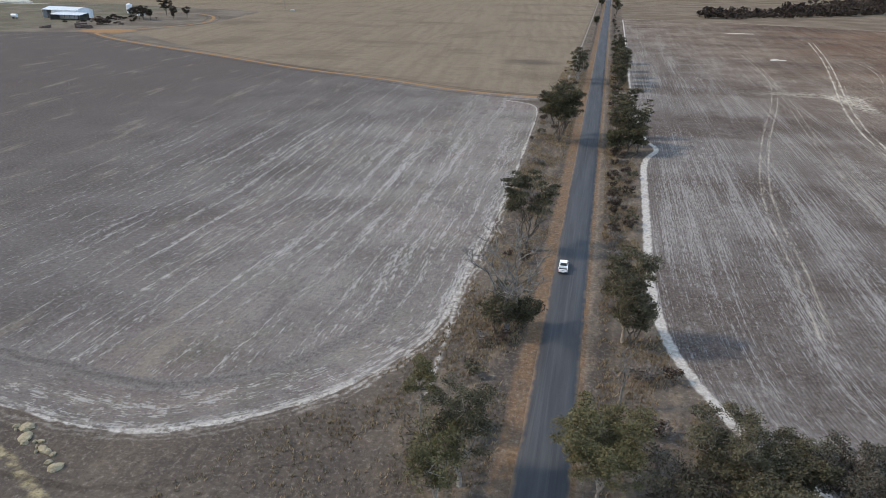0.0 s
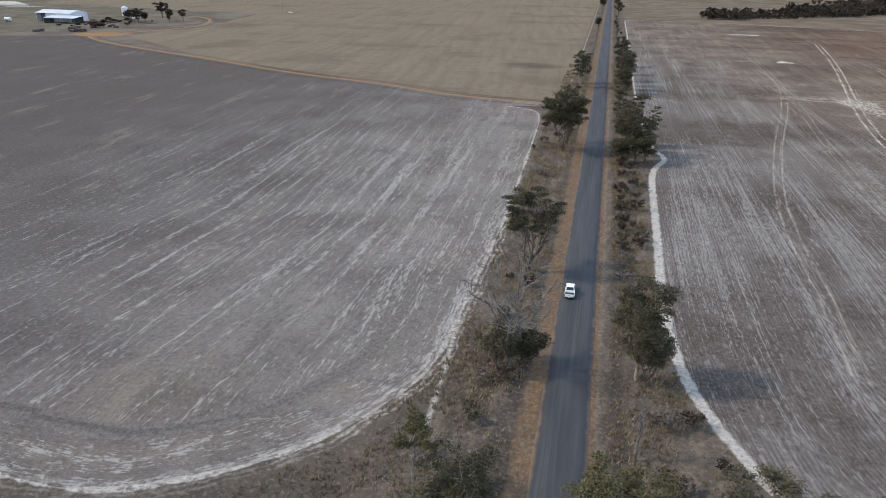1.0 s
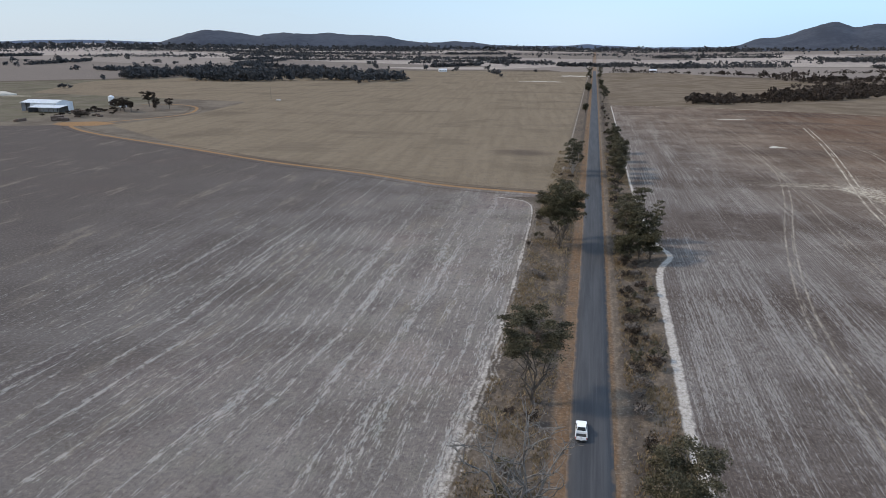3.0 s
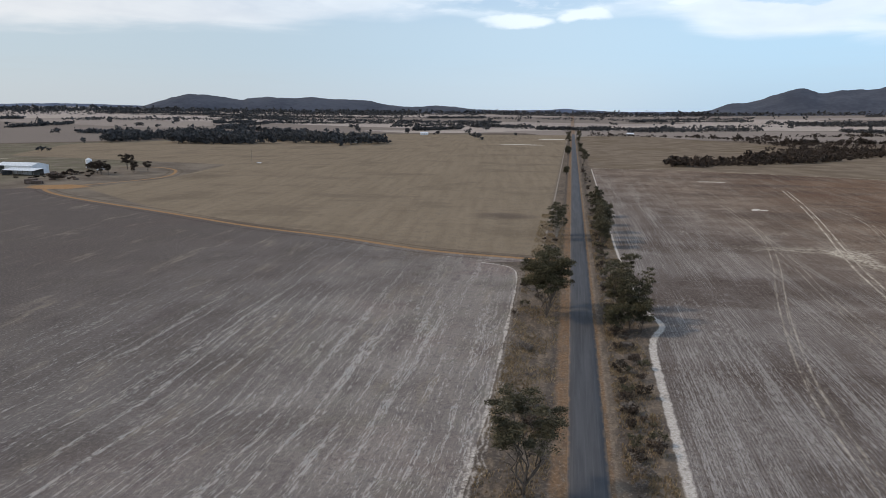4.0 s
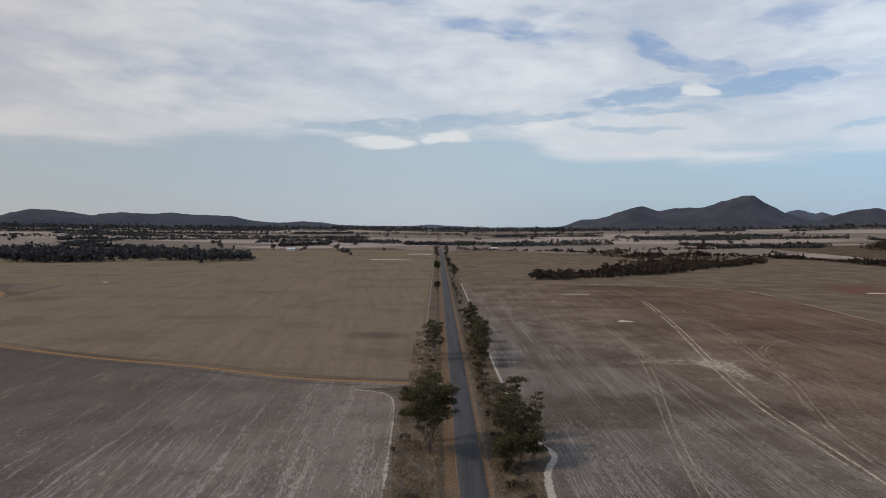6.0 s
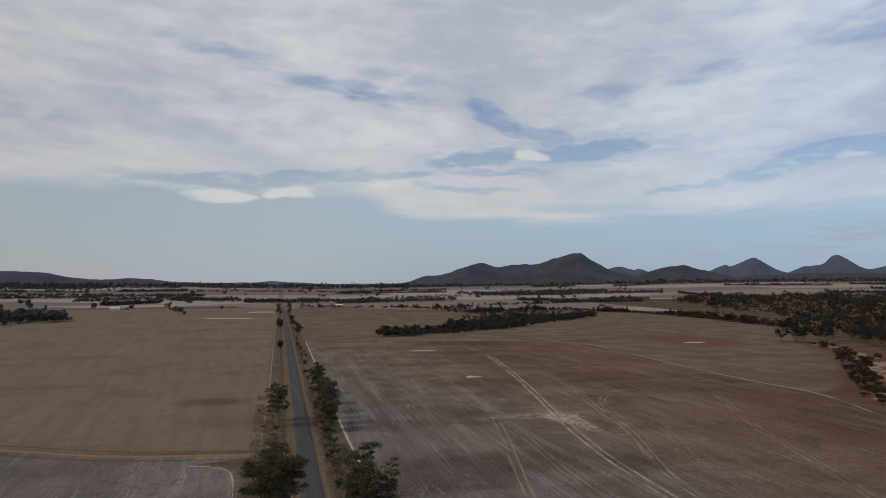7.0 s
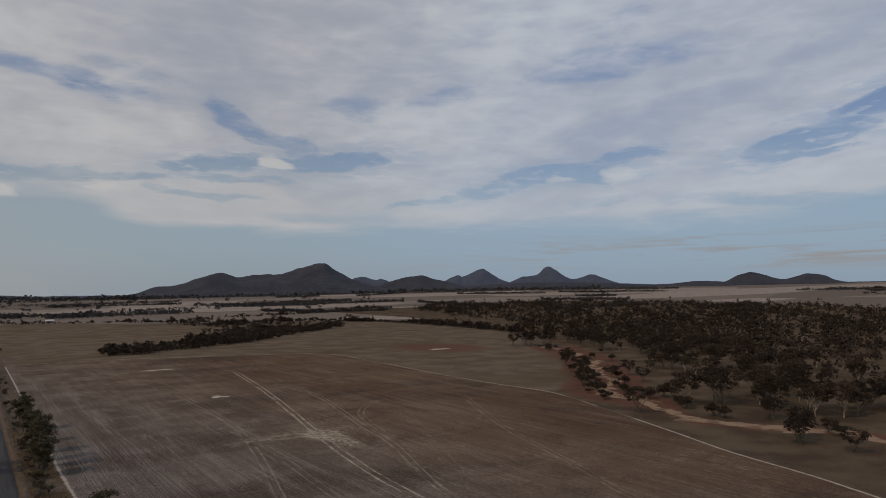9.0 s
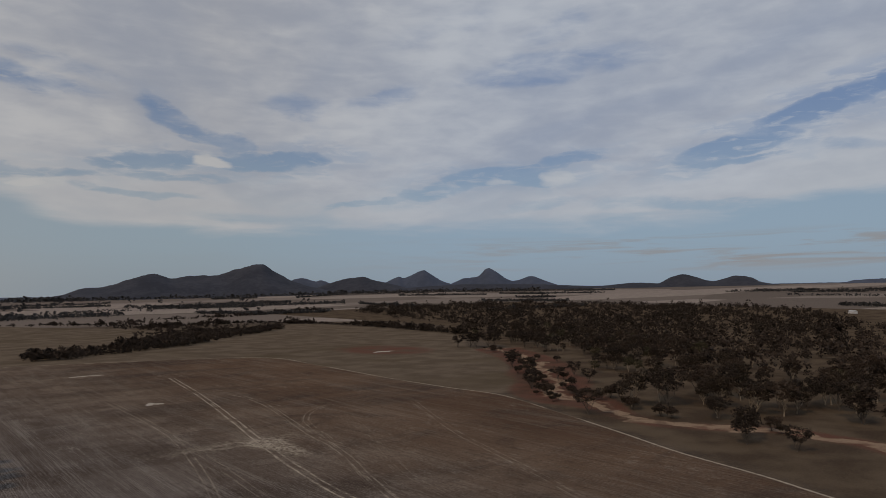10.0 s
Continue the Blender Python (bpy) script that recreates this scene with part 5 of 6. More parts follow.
def distance():
    rnd = np.random.RandomState(21)
    crowns("scrub_patch", "dense dark scrub patch in a dry paddock", scatter(rnd, 1500, [(84, 756), (90, 748), (113, 745), (176, 777), (255, 832), (300, 886), (368, 950), (455, 1036), (455, 1062), (400, 1040), (330, 1040), (270, 990), (225, 930), (170, 830), (120, 790), (90, 785)]), 4.8, M_FARLEAF, 1, 60, big=0.14, vary=0.8)
    crowns("scrub_patch", "dark scrub behind a scrub patch", scatter(rnd, 200, [(225, 930), (300, 1010), (400, 1040), (430, 1150), (380, 1300), (360, 1420), (310, 1400), (300, 1200), (250, 1060)], 0.8, 40), 5, M_FARLEAF, 8, 60, big=0.13, vary=0.8)
    crowns("hedge_row", "long dark belt of paddock trees", np.concatenate([along_line(rnd, [(300, 1190), (450, 1245), (540, 1170), (578, 1020), (575, 924), (560, 830), (546, 745)], 560, 5), along_line(rnd, [(30, 1470), (140, 1450), (260, 1380), (300, 1190)], 160, 10), along_line(rnd, [(420, 1480), (520, 1500), (640, 1540), (780, 1640), (880, 1620)], 260, 9)]), 5.5, M_FARLEAF, 2, 50, big=0.14, vary=0.8)
    crowns("far_wood", "dark dense gum woodland on the plain", scatter(rnd, 2700, [(585, 790), (545, 735), (490, 590), (560, 430), (680, 330), (900, 320), (1100, 500), (1350, 640), (1540, 790), (1570, 1000), (1560, 1240), (1560, 1500), (1330, 1650), (1040, 1650), (850, 1460), (775, 1200), (705, 975)], 1.1, 60), 9.5, M_FARLEAF, 3, 60, big=0.1, lobes=5, vary=0.6)
    crowns("far_wood", "open gum woodland behind the creek", scatter(rnd, 430, [(400, 330), (430, 240), (520, 200), (900, 200), (900, 400), (680, 400), (560, 460), (500, 560), (440, 470)], 1.6, 30), 9.5, M_FARLEAF, 7, 84, big=0.095, lobes=6, vary=0.5)
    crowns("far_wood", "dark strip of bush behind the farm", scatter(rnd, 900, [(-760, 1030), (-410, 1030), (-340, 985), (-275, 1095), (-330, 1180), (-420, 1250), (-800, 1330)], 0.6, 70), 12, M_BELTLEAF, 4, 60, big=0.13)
    spots = []
    # belts of bush across the far plain, broken by pale paddocks
    for k in range(64):
        r = 1560 + 2600 * rnd.rand() ** 1.2
        a0 = radians(-48 + 126 * rnd.rand())
        span, bend = radians(3 + 9 * rnd.rand()), rnd.randn() * 60
        m = int(220 + 300 * rnd.rand())
        t = rnd.rand(m)
        aa, rr = a0 + span * t, r + bend * t * 3 + rnd.randn(m) * (6 + 36 * rnd.rand() ** 3)
        spots += list(np.stack([np.sin(aa) * rr, 100 + np.cos(aa) * rr], 1))
    def ring(count, az0, az1, r0, r1):
        aa, rr = np.radians(az0 + (az1 - az0) * rnd.rand(count)), r0 + (r1 - r0) * rnd.rand(count)
        return list(np.stack([np.sin(aa) * rr, 100 + np.cos(aa) * rr], 1))
    spots += ring(900, -50, -14, 2900, 3300) + ring(500, -40, -22, 2300, 2500) + ring(350, -14, 8, 2700, 2850) + ring(500, 14, 50, 3700, 4000)
    foot = ring(2600, -52, -13, 3300, 4050) + ring(1300, -14, 12, 3600, 4300) + ring(1100, 8, 48, 3650, 3950)
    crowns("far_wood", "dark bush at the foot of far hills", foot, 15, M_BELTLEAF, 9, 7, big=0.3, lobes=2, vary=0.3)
    spots += list(along_line(rnd, [(-1100, 2400), (-533, 2129), (-8, 1730), (80, 1774), (237, 1845), (372, 2009), (530, 2070)], 520, 13))
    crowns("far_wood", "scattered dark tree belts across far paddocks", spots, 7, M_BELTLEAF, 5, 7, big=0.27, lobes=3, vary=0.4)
    lone = scatter(rnd, 150, [(-1600, 1200), (-300, 1350), (0, 1500), (500, 1500), (1500, 2300), (900, 3400), (-1500, 3400)])
    lone += [(-280, 1450), (-272, 1446), (-200, 1421), (-190, 1380), (-153, 1243), (-110, 1432), (-211, 1476), (-165, 1274), (-117, 1499), (-660, 834), (-668, 838), (-652, 836), (-975, 1236), (-770, 1052)]
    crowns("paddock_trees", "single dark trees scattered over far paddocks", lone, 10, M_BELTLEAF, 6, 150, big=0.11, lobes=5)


distance()


# ---- dry grass on the verges ----
def grass():
    rnd = np.random.RandomState(31)
    n0 = 26000
    side = rnd.rand(n0) < 0.5
    y = 76 + 356 * rnd.rand(n0) ** 1.3
    edge_l = np.interp(y, [95, 116, 128, 138, 160, 300], [-40, -28, -20, -17, -16.2, -17.5])
    edge_r = np.interp(y, [95, 118, 126, 134, 142, 160, 240, 300], [40, 23, 19, 16, 14, 12.6, 13.6, 13.6])
    t = rnd.rand(n0)
    x = np.where(side, -5.6 + (edge_l + 5.6) * t, 5.4 + (edge_r - 5.4) * t)
    dens = np.array([noise.noise(Vector((a / 6, b / 9, 0.5))) for a, b in zip(x, y)])
    ok = dens > -0.12 + 0.5 * (rnd.rand(n0) - 0.5)
    x, y = x[ok], y[ok]
    k = len(x)
    rep = 4
    bx, by = np.repeat(x, rep) + rnd.randn(k * rep) * 0.16, np.repeat(y, rep) + rnd.randn(k * rep) * 0.16
    h = 0.2 + 0.35 * rnd.rand(k * rep)
    az = rnd.rand(k * rep) * 6.28
    lean = 0.35 * h * rnd.randn(k * rep)
    dx, dy = np.cos(az) * 0.07, np.sin(az) * 0.07
    zero = np.zeros(k * rep)
    q = np.stack([np.stack([bx - dx, by - dy, zero], 1), np.stack([bx + dx, by + dy, zero], 1),
                  np.stack([bx + dx * 0.4 + lean, by + dy * 0.4 + lean * 0.5, h], 1), np.stack([bx - dx * 0.4 + lean, by - dy * 0.4 + lean * 0.5, h], 1)], 1)
    tagged(new("dry_grass", quads_mesh("dry_grass", q, M_STRAW)), "dry straw-coloured roadside grass tufts", "grass", kind="stuff")


grass()


# ---- the car ----
def loft(bm, rows):
    """Skin over rows of points of equal count."""
    vs = [[bm.verts.new(p) for p in row] for row in rows]
    for a, b in zip(vs[:-1], vs[1:]):
        for i in range(len(a) - 1):
            bm.faces.new((a[i], a[i + 1], b[i + 1], b[i]))
    return vs


def car():
    """A dual-cab ute seen from behind: cab, open tray, tailgate."""
    root = thing("pickup_truck", "white dual-cab pickup truck driving on the asphalt road", "pickup truck", pose(-1.36, 161.8, 0.11, 0, 0, 0.6) @ Matrix.Scale(0.92, 4))

    def shell(rows, mat, name, label=""):
        bm = bmesh.new()
        vs = loft(bm, rows)
        bm.faces.new(vs[0][:-1])
        bm.faces.new(vs[-1][:-1][::-1])
        bmesh.ops.remove_doubles(bm, verts=bm.verts[:], dist=0.001)
        bmesh.ops.recalc_face_normals(bm, faces=bm.faces[:])
        return part(name, bm, mat, root, label)

    def ring(y, w, lo, hi):
        half = [(w * 0.9, lo), (w, lo + 0.14), (w, hi - 0.16), (w * 0.95, hi - 0.03), (w * 0.6, hi), (0, hi + 0.015)]
        r = [(x, y, z) for x, z in half] + [(-x, y, z) for x, z in half[-2::-1]]
        return r + [r[0]]

    # bonnet and doors in one skin, from behind the cab to the nose
    shell([ring(y, w, lo, hi) for y, w, lo, hi in ((-0.92, 0.88, 0.4, 1.06), (0.0, 0.89, 0.38, 1.06), (0.95, 0.88, 0.38, 1.06), (1.7, 0.87, 0.42, 1.02), (2.3, 0.82, 0.46, 0.94), (2.52, 0.66, 0.52, 0.8))], M_PAINT, "body")
    # cab: a greenhouse narrowing to the roof
    low = [(0.82, -0.9, 1.05), (0.82, 1.1, 1.05), (-0.82, 1.1, 1.05), (-0.82, -0.9, 1.05)]
    top = [(0.66, -0.72, 1.68), (0.66, 0.5, 1.68), (-0.66, 0.5, 1.68), (-0.66, -0.72, 1.68)]
    b3 = bmesh.new()
    a, b = [b3.verts.new(p) for p in low], [b3.verts.new(p) for p in top]
    for i in range(4):
        b3.faces.new((a[i], a[(i + 1) % 4], b[(i + 1) % 4], b[i]))
    b3.faces.new(b)
    b3.faces.new(a[::-1])
    bmesh.ops.bevel(b3, geom=b3.edges[:], offset=0.03, segments=1, affect="EDGES")
    bmesh.ops.recalc_face_normals(b3, faces=b3.faces[:])
    part("cabin", b3, M_PAINT, root)
    part("roof", box(bmesh.new(), -0.69, 0.69, -0.78, 0.56, 1.66, 1.74, 0.035), M_PAINT, root, "white steel roof")

    def pane(p, q, r, s, mat, label):
        pts = [Vector(v) for v in (p, q, r, s)]
        c = sum(pts, Vector()) / 4
        pts = [c + (v - c) * 0.84 for v in pts]
        nrm = (pts[1] - pts[0]).cross(pts[2] - pts[0]).normalized()
        if nrm.dot(c - Vector((0, 0.1, 1.2))) < 0:
            nrm = -nrm
        b5 = bmesh.new()
        f1 = [b5.verts.new(v + nrm * 0.012) for v in pts]
        f0 = [b5.verts.new(v - nrm * 0.004) for v in pts]
        b5.faces.new(f1)
        b5.faces.new(f0[::-1])
        for i in range(4):
            b5.faces.new((f1[i], f0[i], f0[(i + 1) % 4], f1[(i + 1) % 4]))
        bmesh.ops.recalc_face_normals(b5, faces=b5.faces[:])
        part("window", b5, mat, root, label)

    pane(low[3], low[0], top[0], top[3], M_GLASS, "grey rear window of the cab")
    pane(low[1], low[2], top[2], top[1], M_GLASS, "dark windscreen")
    for s in (1, -1):
        lo0, lo1 = (0.82 * s, -0.9, 1.05), (0.82 * s, 0.1, 1.05)
        pane(lo0, lo1, (0.66 * s, 0.0, 1.68), (0.66 * s, -0.72, 1.68), M_GLASS, "dark side window")
        pane(lo1, (0.82 * s, 1.1, 1.05), (0.66 * s, 0.5, 1.68), (0.66 * s, 0.0, 1.68), M_GLASS, "dark side window")
    # tray: floor, two sides, headboard and tailgate
    tray = part("tray", box(bmesh.new(), -0.86, 0.86, -2.5, -0.94, 0.5, 0.64, 0.02), M_TRIM, root, "dark open cargo tray")
    for s in (1, -1):
        part("tray_side", box(bmesh.new(), *sorted((0.78 * s, 0.89 * s)), -2.5, -0.94, 0.44, 1.08, 0.025), M_PAINT, tray)
        part("tail_light", box(bmesh.new(), *sorted((0.76 * s, 0.885 * s)), -2.555, -2.49, 0.66, 0.98, 0.015), M_TAIL, root, "red tail light")
        part("headlight", box(bmesh.new(), *sorted((0.46 * s, 0.76 * s)), 2.34, 2.5, 0.68, 0.84, 0.02), M_LAMP, root, "clear headlight")
        part("mirror", box(bmesh.new(), *sorted((0.86 * s, 1.06 * s)), 0.8, 0.92, 1.08, 1.28, 0.025), M_TRIM, root, "black door mirror")
        for y in (-1.62, 1.5):
            bt = bmesh.new()
            bmesh.ops.create_cone(bt, cap_ends=True, segments=20, radius1=0.37, radius2=0.37, depth=0.24)
            bmesh.ops.rotate(bt, verts=bt.verts[:], cent=(0, 0, 0), matrix=Matrix.Rotation(math.pi / 2, 3, "Y"))
            bmesh.ops.bevel(bt, geom=[e for e in bt.edges if len(e.link_faces) == 2 and any(len(f.verts) > 4 for f in e.link_faces)], offset=0.03, segments=1, affect="EDGES")
            bmesh.ops.translate(bt, verts=bt.verts[:], vec=(0.79 * s, y, 0.37))
            wheel = part("wheel", bt, M_RUBBER, root, "black rubber tyre")
            br = bmesh.new()
            bmesh.ops.create_cone(br, cap_ends=True, segments=16, radius1=0.22, radius2=0.18, depth=0.03)
            bmesh.ops.rotate(br, verts=br.verts[:], cent=(0, 0, 0), matrix=Matrix.Rotation(math.pi / 2 * s, 3, "Y"))
            bmesh.ops.translate(br, verts=br.verts[:], vec=(0.92 * s, y, 0.37))
            part("rim", br, M_ALLOY, wheel, "grey wheel rim")
    part("headboard", box(bmesh.new(), -0.78, 0.78, -1.0, -0.94, 0.6, 1.08, 0.02), M_PAINT, tray)
    gate = part("tailgate", box(bmesh.new(), -0.755, 0.755, -2.56, -2.48, 0.5, 1.06, 0.025), M_PAINT, root, "white steel tailgate")
    part("handle", box(bmesh.new(), -0.14, 0.14, -2.585, -2.55, 0.86, 0.93, 0.01), M_TRIM, gate, "black tailgate handle")
    part("number_plate", box(bmesh.new(), -0.19, 0.19, -2.675, -2.655, 0.42, 0.53, 0.005), M_LAMP, root)
    part("bumper", box(bmesh.new(), -0.84, 0.84, -2.66, -2.5, 0.36, 0.54, 0.03), M_TRIM, root, "dark rear step bumper")
    part("bumper", box(bmesh.new(), -0.84, 0.84, 2.44, 2.62, 0.42, 0.64, 0.04), M_PAINT, root, "white front bumper")
    part("chassis", box(bmesh.new(), -0.5, 0.5, -2.4, 2.2, 0.28, 0.46, 0.02), M_TRIM, root, "dark underbody")


car()


# ---- the farm yard ----
def sheet_ribs(bm, x0, x1, y0, z0, y1, z1, step=1.0, rib=0.06):
    """A ribbed roof sheet sloping from (y0, z0) to (y1, z1)."""
    k = int((x1 - x0) / step)
    prof = []
    for i in range(k):
        xa = x0 + i * step
        prof += [(xa, 0), (xa + step * 0.6, 0), (xa + step * 0.7, rib), (xa + step * 0.9, rib)]
    prof.append((x0 + k * step, 0))
    top = [[bm.verts.new((x, y, z + h)) for x, h in prof] for y, z in ((y0, z0), (y1, z1))]
    bot = [[bm.verts.new((x, y, z + h - 0.05)) for x, h in prof] for y, z in ((y0, z0), (y1, z1))]
    m = len(prof)
    for i in range(m - 1):
        bm.faces.new((top[0][i], top[0][i + 1], top[1][i + 1], top[1][i]))
        bm.faces.new((bot[0][i], bot[1][i], bot[1][i + 1], bot[0][i + 1]))
        for r in (0, 1):
            bm.faces.new((top[r][i], bot[r][i], bot[r][i + 1], top[r][i + 1]))
    bmesh.ops.recalc_face_normals(bm, faces=bm.faces[:])
    return bm


def farm():
    shed = thing("farm_shed", "large white steel farm shed with an open lean-to", "shed", pose(-447, 560, 0, 0, 0, -4) @ Matrix.Scale(0.88, 4))
    part("wall", box(bmesh.new(), -17, 14, 4.0, 4.2, 0, 8), M_WHITE, shed, "white steel front wall")
    part("wall", box(bmesh.new(), -28, 14, 23.8, 24, 0, 8), M_WHITE, shed)
    part("wall", prism(bmesh.new(), [(4, 0), (24, 0), (24, 8), (14, 10.3), (4, 8)], 13.8, 14.0), M_WHITE, shed)
    part("wall", prism(bmesh.new(), [(4, 0), (24, 0), (24, 8), (14, 10.3), (4, 8)], -28.0, -27.8), M_WHITE, shed)
    part("wall", box(bmesh.new(), -27.8, -17.2, 9.0, 9.2, 0, 8), M_DARKWALL, shed, "shaded steel wall inside an open bay")
    part("roof", sheet_ribs(bmesh.new(), -28.6, 14.4, 3.4, 7.95, 14, 10.4, 1.2), M_ROOFPALE, shed, "pale ribbed steel roof slope")
    part("roof", sheet_ribs(bmesh.new(), -28.6, 14.4, 14.02, 10.4, 24.6, 7.95, 1.2), M_ROOFPALE, shed, "pale ribbed steel roof slope")
    part("lean_to_roof", sheet_ribs(bmesh.new(), -8, 28, -8, 4.9, 3.9, 6.4, 1.2), M_ROOFPALE, shed, "pale ribbed lean-to roof")
    part("wall", box(bmesh.new(), 14.0, 27.6, 3.7, 3.9, 0, 6.2), M_DARKWALL, shed, "shaded back wall of the lean-to")
    part("wall", box(bmesh.new(), -8, -7.8, -7.8, 3.9, 0, 5.0), M_DARKWALL, shed)
    for x in np.linspace(-7.6, 27.4, 7):
        part("post", box(bmesh.new(), x - 0.12, x + 0.12, -7.8, -7.56, 0, 4.95), M_POLE, shed)
    for x in (-17.1, -22.4, -27.7):
        part("post", box(bmesh.new(), x - 0.14, x + 0.14, 4.0, 4.28, 0, 7.9), M_POLE, shed)

    silo = thing("silo", "white steel grain silo with a cone top", "silo", pose(-424, 617, 0))
    bm = bmesh.new()
    bmesh.ops.create_cone(bm, cap_ends=True, segments=24, radius1=2.6, radius2=2.6, depth=7.2, matrix=Matrix.Translation((0, 0, 5.0)))
    part("bin", bm, M_WHITE, silo)
    bm = bmesh.new()
    bmesh.ops.create_cone(bm, cap_ends=True, segments=24, radius1=2.75, radius2=0.35, depth=1.5, matrix=Matrix.Translation((0, 0, 9.35)))
    part("roof", bm, M_ROOFPALE, silo)
    bm = bmesh.new()
    bmesh.ops.create_cone(bm, cap_ends=True, segments=24, radius1=0.5, radius2=2.55, depth=1.2, matrix=Matrix.Translation((0, 0, 0.8)))
    part("hopper", bm, M_ROOFPALE, silo)
    for k in range(4):
        t = k * math.pi / 2 + 0.7
        part("leg", box(bmesh.new(), 2.2 * math.cos(t) - 0.1, 2.2 * math.cos(t) + 0.1, 2.2 * math.sin(t) - 0.1, 2.2 * math.sin(t) + 0.1, 0, 1.5), M_POLE, silo)
    tank = thing("water_tank", "low pale round water tank", "tank", pose(-411, 614, 0))
    bm = bmesh.new()
    bmesh.ops.create_cone(bm, cap_ends=True, segments=28, radius1=3.4, radius2=3.4, depth=3.6, matrix=Matrix.Translation((0, 0, 1.8)))
    part("wall", bm, M_WHITE, tank)
    bm = bmesh.new()
    bmesh.ops.create_cone(bm, cap_ends=True, segments=28, radius1=3.55, radius2=0.2, depth=0.8, matrix=Matrix.Translation((0, 0, 4.0)))
    part("roof", bm, M_ROOFPALE, tank)

    kinds = [tree_meshes(95 + k, 11, 4.8, 0.08, 4, 5, 1, clump=1.5, leaves=44, leaf=0.42, leafmat=M_SCRUB, bark=M_DARKBARK, base=0.2, flat=0.75, sides=5) for k in range(3)]
    for k, (x, y, s) in enumerate(((-396, 586, 0.85), (-388, 580, 0.95), (-380, 574, 1.05), (-372, 572, 0.8), (-390, 622, 1.25), (-372, 606, 0.85), (-362, 590, 0.55), (-357, 603, 0.85), (-404, 592, 0.7))):
        plant("yard_tree", "dark rounded gum tree in a farm yard", "tree", x, y, *kinds[k % 3], turn=47 * k, size=s, group="farm yard trees")
    rnd = np.random.RandomState(4)
    # machinery and scrap heaps, shrubs along the yard
    bits = [(-386, 506, 3.6), (-380, 503, 3.0), (-408, 496, 2.4), (-402, 528, 1.6), (-388, 530, 1.4), (-372, 535, 1.3), (-414, 560, 2.4), (-408, 563, 2.0), (-402, 570, 1.8), (-395, 552, 1.2), (-384, 548, 1.2)]
    for x, y, s in bits:
        bm = bmesh.new()
        for _ in range(5):
            a, b, c = s * (0.3 + 0.5 * rnd.rand(3))
            p, q = rnd.randn(2) * s * 0.6
            box(bm, p - a, p + a, q - b, q + b, 0, c * 1.1 + 0.3, 0.08)
        me = bpy.data.meshes.new("scrap_heap")
        bm.to_mesh(me)
        bm.free()
        me.materials.append(M_RUST)
        ob = new("scrap_heap", me)
        ob.matrix_basis = pose(x, y, 0, 0, 0, rnd.rand() * 90)
        tagged(ob, "rusty brown heap of old farm machinery", "scrap heap", "yard scrap")
    low = [tree_meshes(120 + k, 3.0, 2.2, 0.05, 5, 3, 1, clump=0.9, leaves=26, leaf=0.28, leafmat=M_SCRUB, bark=M_DARKBARK, base=0.02, flat=0.9, sides=4, fan=0.7) for k in range(3)]
    for k in range(34):
        x, y = -368 - 52 * rnd.rand(), 528 + 70 * rnd.rand()
        plant("shrub", "low dark bush in a bare farm yard", "shrub", x, y, *low[k % 3], turn=rnd.rand() * 360, size=0.4 + 0.7 * rnd.rand(), group="yard shrubs")
    heap = bmesh.new()
    bmesh.ops.create_uvsphere(heap, u_segments=28, v_segments=14, radius=1.0)
    for v in heap.verts:
        v.co.z = max(v.co.z, -0.05) ** 0.8 if v.co.z > 0 else 0
        v.co *= 1 + 0.12 * noise.noise(v.co * 2.3)
    me = bpy.data.meshes.new("sand_heap")
    heap.to_mesh(me)
    heap.free()
    me.materials.append(M_PALESAND)
    ob = new("sand_heap", me)
    ob.matrix_basis = pose(-655, 716, -0.1, 0, 0, 12) @ Matrix.Diagonal((30, 9, 4.5, 1))
    tagged(ob, "long pale sand heap in a dry paddock", "sand heap")
    # fuel tank by the shed and a trough in the pasture
    tk = thing("fuel_tank", "small white fuel tank on a stand", "tank", pose(-488, 552, 0))
    bm = bmesh.new()
    bmesh.ops.create_cone(bm, cap_ends=True, segments=16, radius1=1.4, radius2=1.4, depth=5, matrix=pose(0, 0, 2.6, 0, 90, 0))
    part("barrel", bm, M_WHITE, tk)
    for x in (-1.6, 1.6):
        part("stand", box(bmesh.new(), x - 0.15, x + 0.15, -0.9, 0.9, 0, 1.5), M_POLE, tk)
    pole = thing("power_pole", "tall thin wooden power pole in the pasture", "pole", pose(-322, 725, 0))
    bm = bmesh.new()
    bmesh.ops.create_cone(bm, cap_ends=True, segments=8, radius1=0.2, radius2=0.13, depth=12, matrix=Matrix.Translation((0, 0, 6)))
    part("post", bm, M_POLE, pole)
    part("crossarm", box(bmesh.new(), -1.2, 1.2, -0.08, 0.08, 11.2, 11.4), M_POLE, pole)
    tr = thing("trough", "small white concrete stock trough", "trough", pose(-308, 712, 0))
    part("basin", box(bmesh.new(), -2.2, 2.2, -0.8, 0.8, 0, 0.8, 0.1), M_WHITE, tr)


farm()


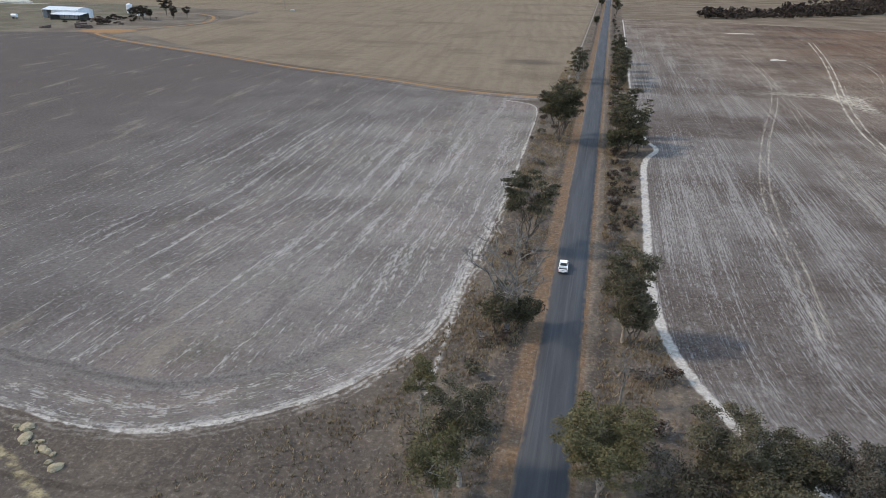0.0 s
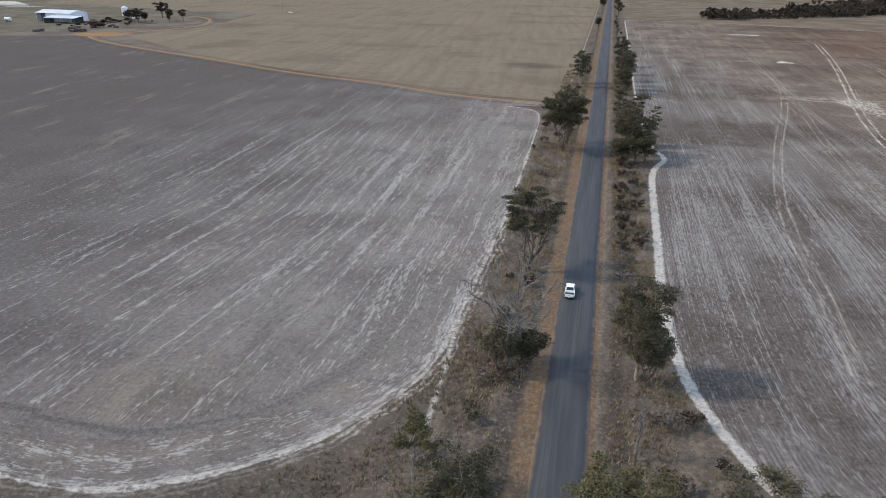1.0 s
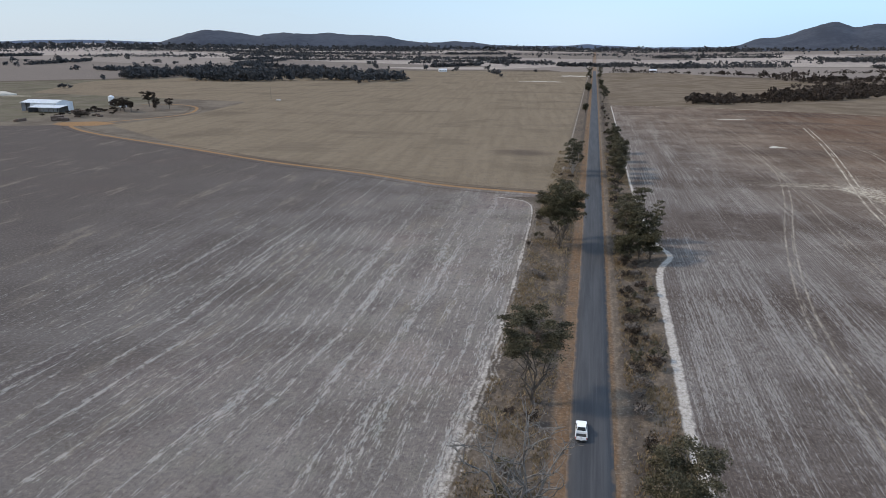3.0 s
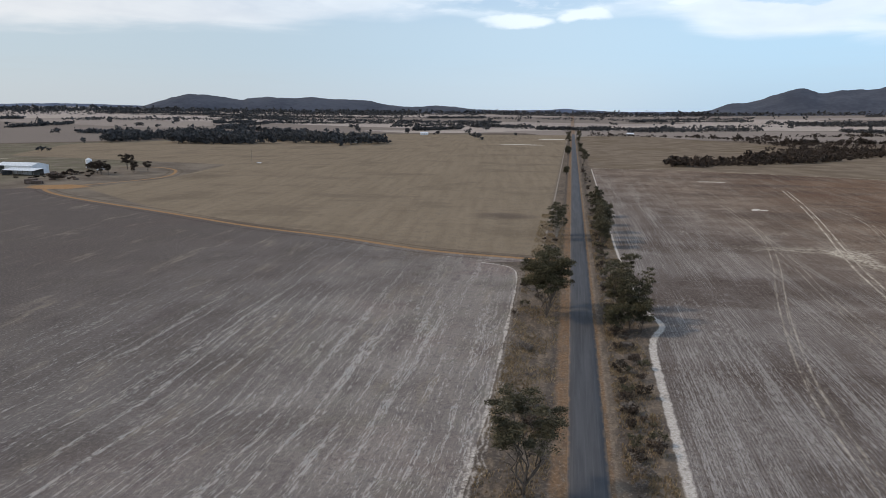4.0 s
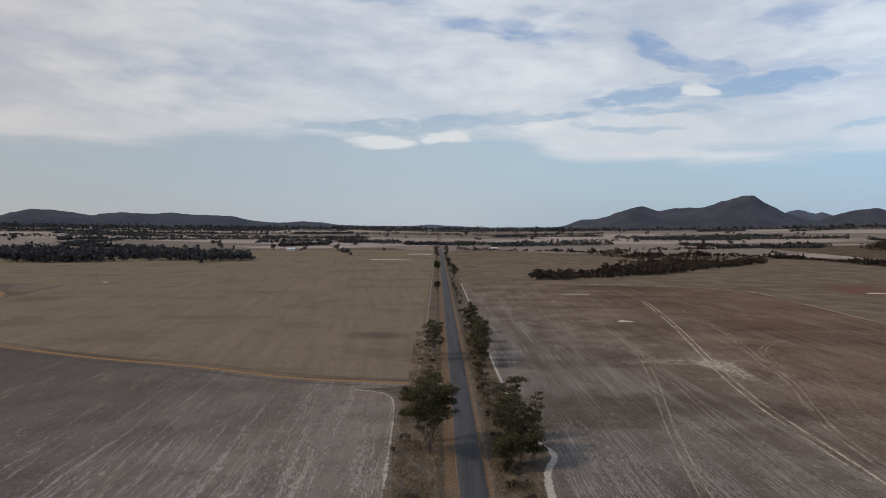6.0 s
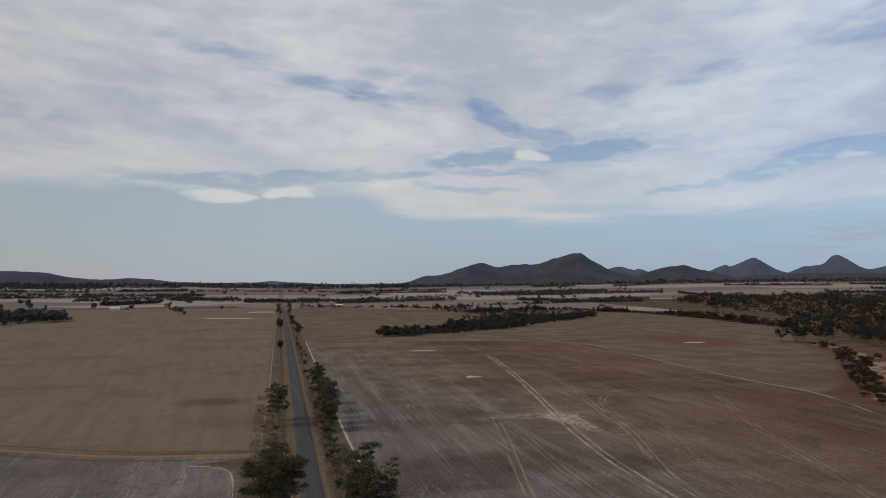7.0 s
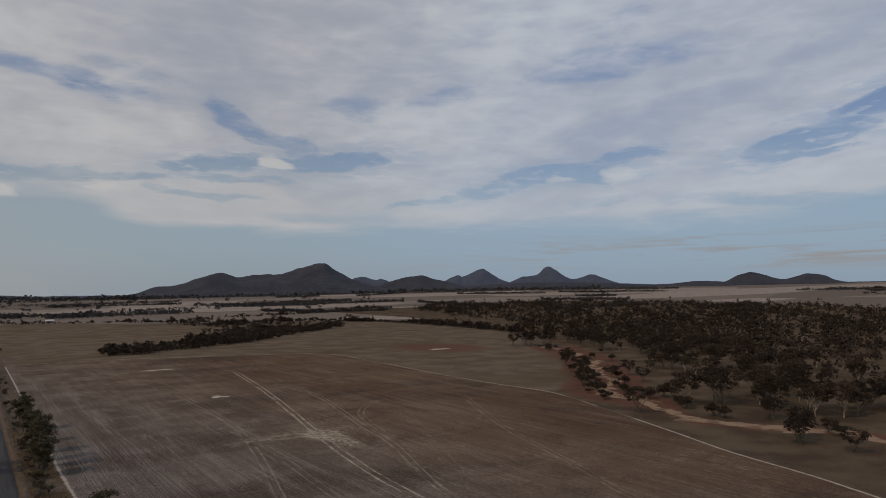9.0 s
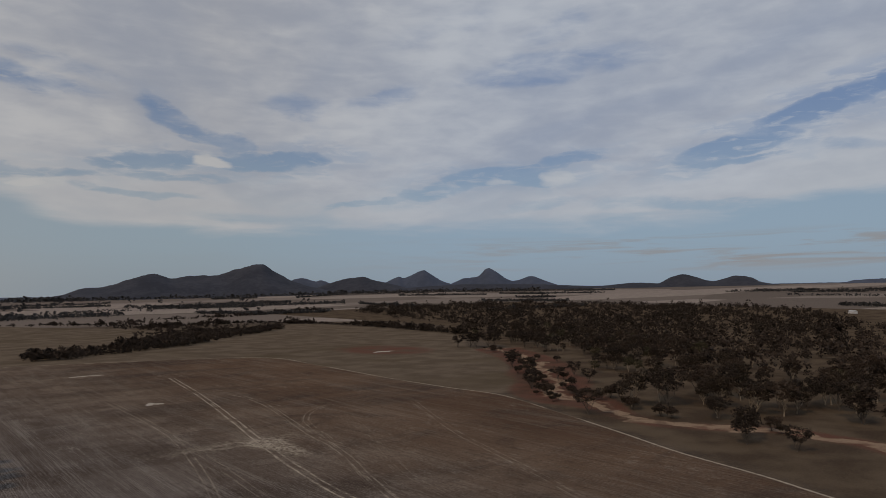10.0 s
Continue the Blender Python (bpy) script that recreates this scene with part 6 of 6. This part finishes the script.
def cottage(x, y, w, d, h, turn, label):
    root = thing("farmhouse", label, "house", pose(x, y, float(ground_z(x, y)), 0, 0, turn), "far farm buildings")
    part("wall", box(bmesh.new(), -w / 2, w / 2, -d / 2, d / 2, 0, h), M_WHITE, root)
    part("roof", prism(bmesh.new(), [(-d / 2 - 0.5, h), (d / 2 + 0.5, h), (0, h + d * 0.28)], -w / 2 - 0.5, w / 2 + 0.5), M_ROOFPALE, root, "pale gabled roof")
    for k in (-1, 0, 1):
        part("window", box(bmesh.new(), k * w * 0.3 - 0.6, k * w * 0.3 + 0.6, -d / 2 - 0.05, -d / 2 + 0.05, h * 0.35, h * 0.75), M_GLASS, root)


cottage(112, 1500, 13, 8, 4, 0, "small white shed beside far trees")
cottage(-300, 1452, 16, 9, 3.4, 20, "small white farmhouse by dark trees")
cottage(-345, 1130, 10, 7, 3.2, 15, "small white farmhouse before dark bush")
cottage(1410, 605, 15, 8, 4, 60, "white farmhouse at the edge of woodland")


def bare_patch(x, y, w, d, seed):
    """A low bare spread of pale sand with a ragged rim."""
    rnd = np.random.RandomState(seed)
    k = 40
    rim = 1 + 0.3 * np.convolve(rnd.randn(k + 4), np.ones(5) / 2.2, "valid")
    t = np.arange(k) * 2 * math.pi / k
    z = float(ground_z(x, y))
    ring = [(x + math.cos(a) * w * q, y + math.sin(a) * d * q, z - 0.02) for a, q in zip(t, rim)]
    inner = [(x + math.cos(a) * w * q * 0.8, y + math.sin(a) * d * q * 0.8, z + 0.1) for a, q in zip(t, rim)]
    faces = [(i, (i + 1) % k, k + (i + 1) % k, k + i) for i in range(k)] + [tuple(range(k, 2 * k))]
    tagged(new("sand_patch", mesh_of("sand_patch", ring + inner, faces, M_PALESAND)), "bare patch of pale sand in dry pasture", "sand", "bare sand patches")


for k, row in enumerate(((-36, 1318, 22, 17), (-88, 1128, 26, 9), (-60, 1116, 18, 5), (101, 614, 10, 2.2), (96, 469, 5, 4), (340, 622, 11, 5))):
    bare_patch(*row, 60 + k)


def bank():
    """Pale stones and spoil lying below the field corner."""
    rnd = np.random.RandomState(9)
    for k in range(20):
        bm = bmesh.new()
        bmesh.ops.create_icosphere(bm, subdivisions=2, radius=1.0)
        for v in bm.verts:
            v.co *= 1 + 0.4 * noise.noise(v.co * 1.4 + Vector((k * 3.1, 0, 0))) + 0.22 * noise.noise(v.co * 4.0)
        t = k / 19
        x, y = -62.5 + 10.5 * t + rnd.randn() * 0.35, 100.8 - 5.4 * t + rnd.randn() * 0.35
        wide = 0.25 + 0.8 * rnd.rand() ** 1.8
        sx, sy, sz = wide, wide * (0.5 + 0.4 * rnd.rand()), 0.16 + 0.3 * wide
        me = bpy.data.meshes.new("boulder")
        bm.to_mesh(me)
        bm.free()
        me.materials.append(M_STONE)
        ob = new("boulder", me)
        ob.matrix_basis = pose(x, y, 0.08, 0, 0, rnd.rand() * 360) @ Matrix.Diagonal((sx, sy, sz, 1))
        tagged(ob, "pale yellow rounded stone on dry ground", "stone", "spoil stones")


bank()
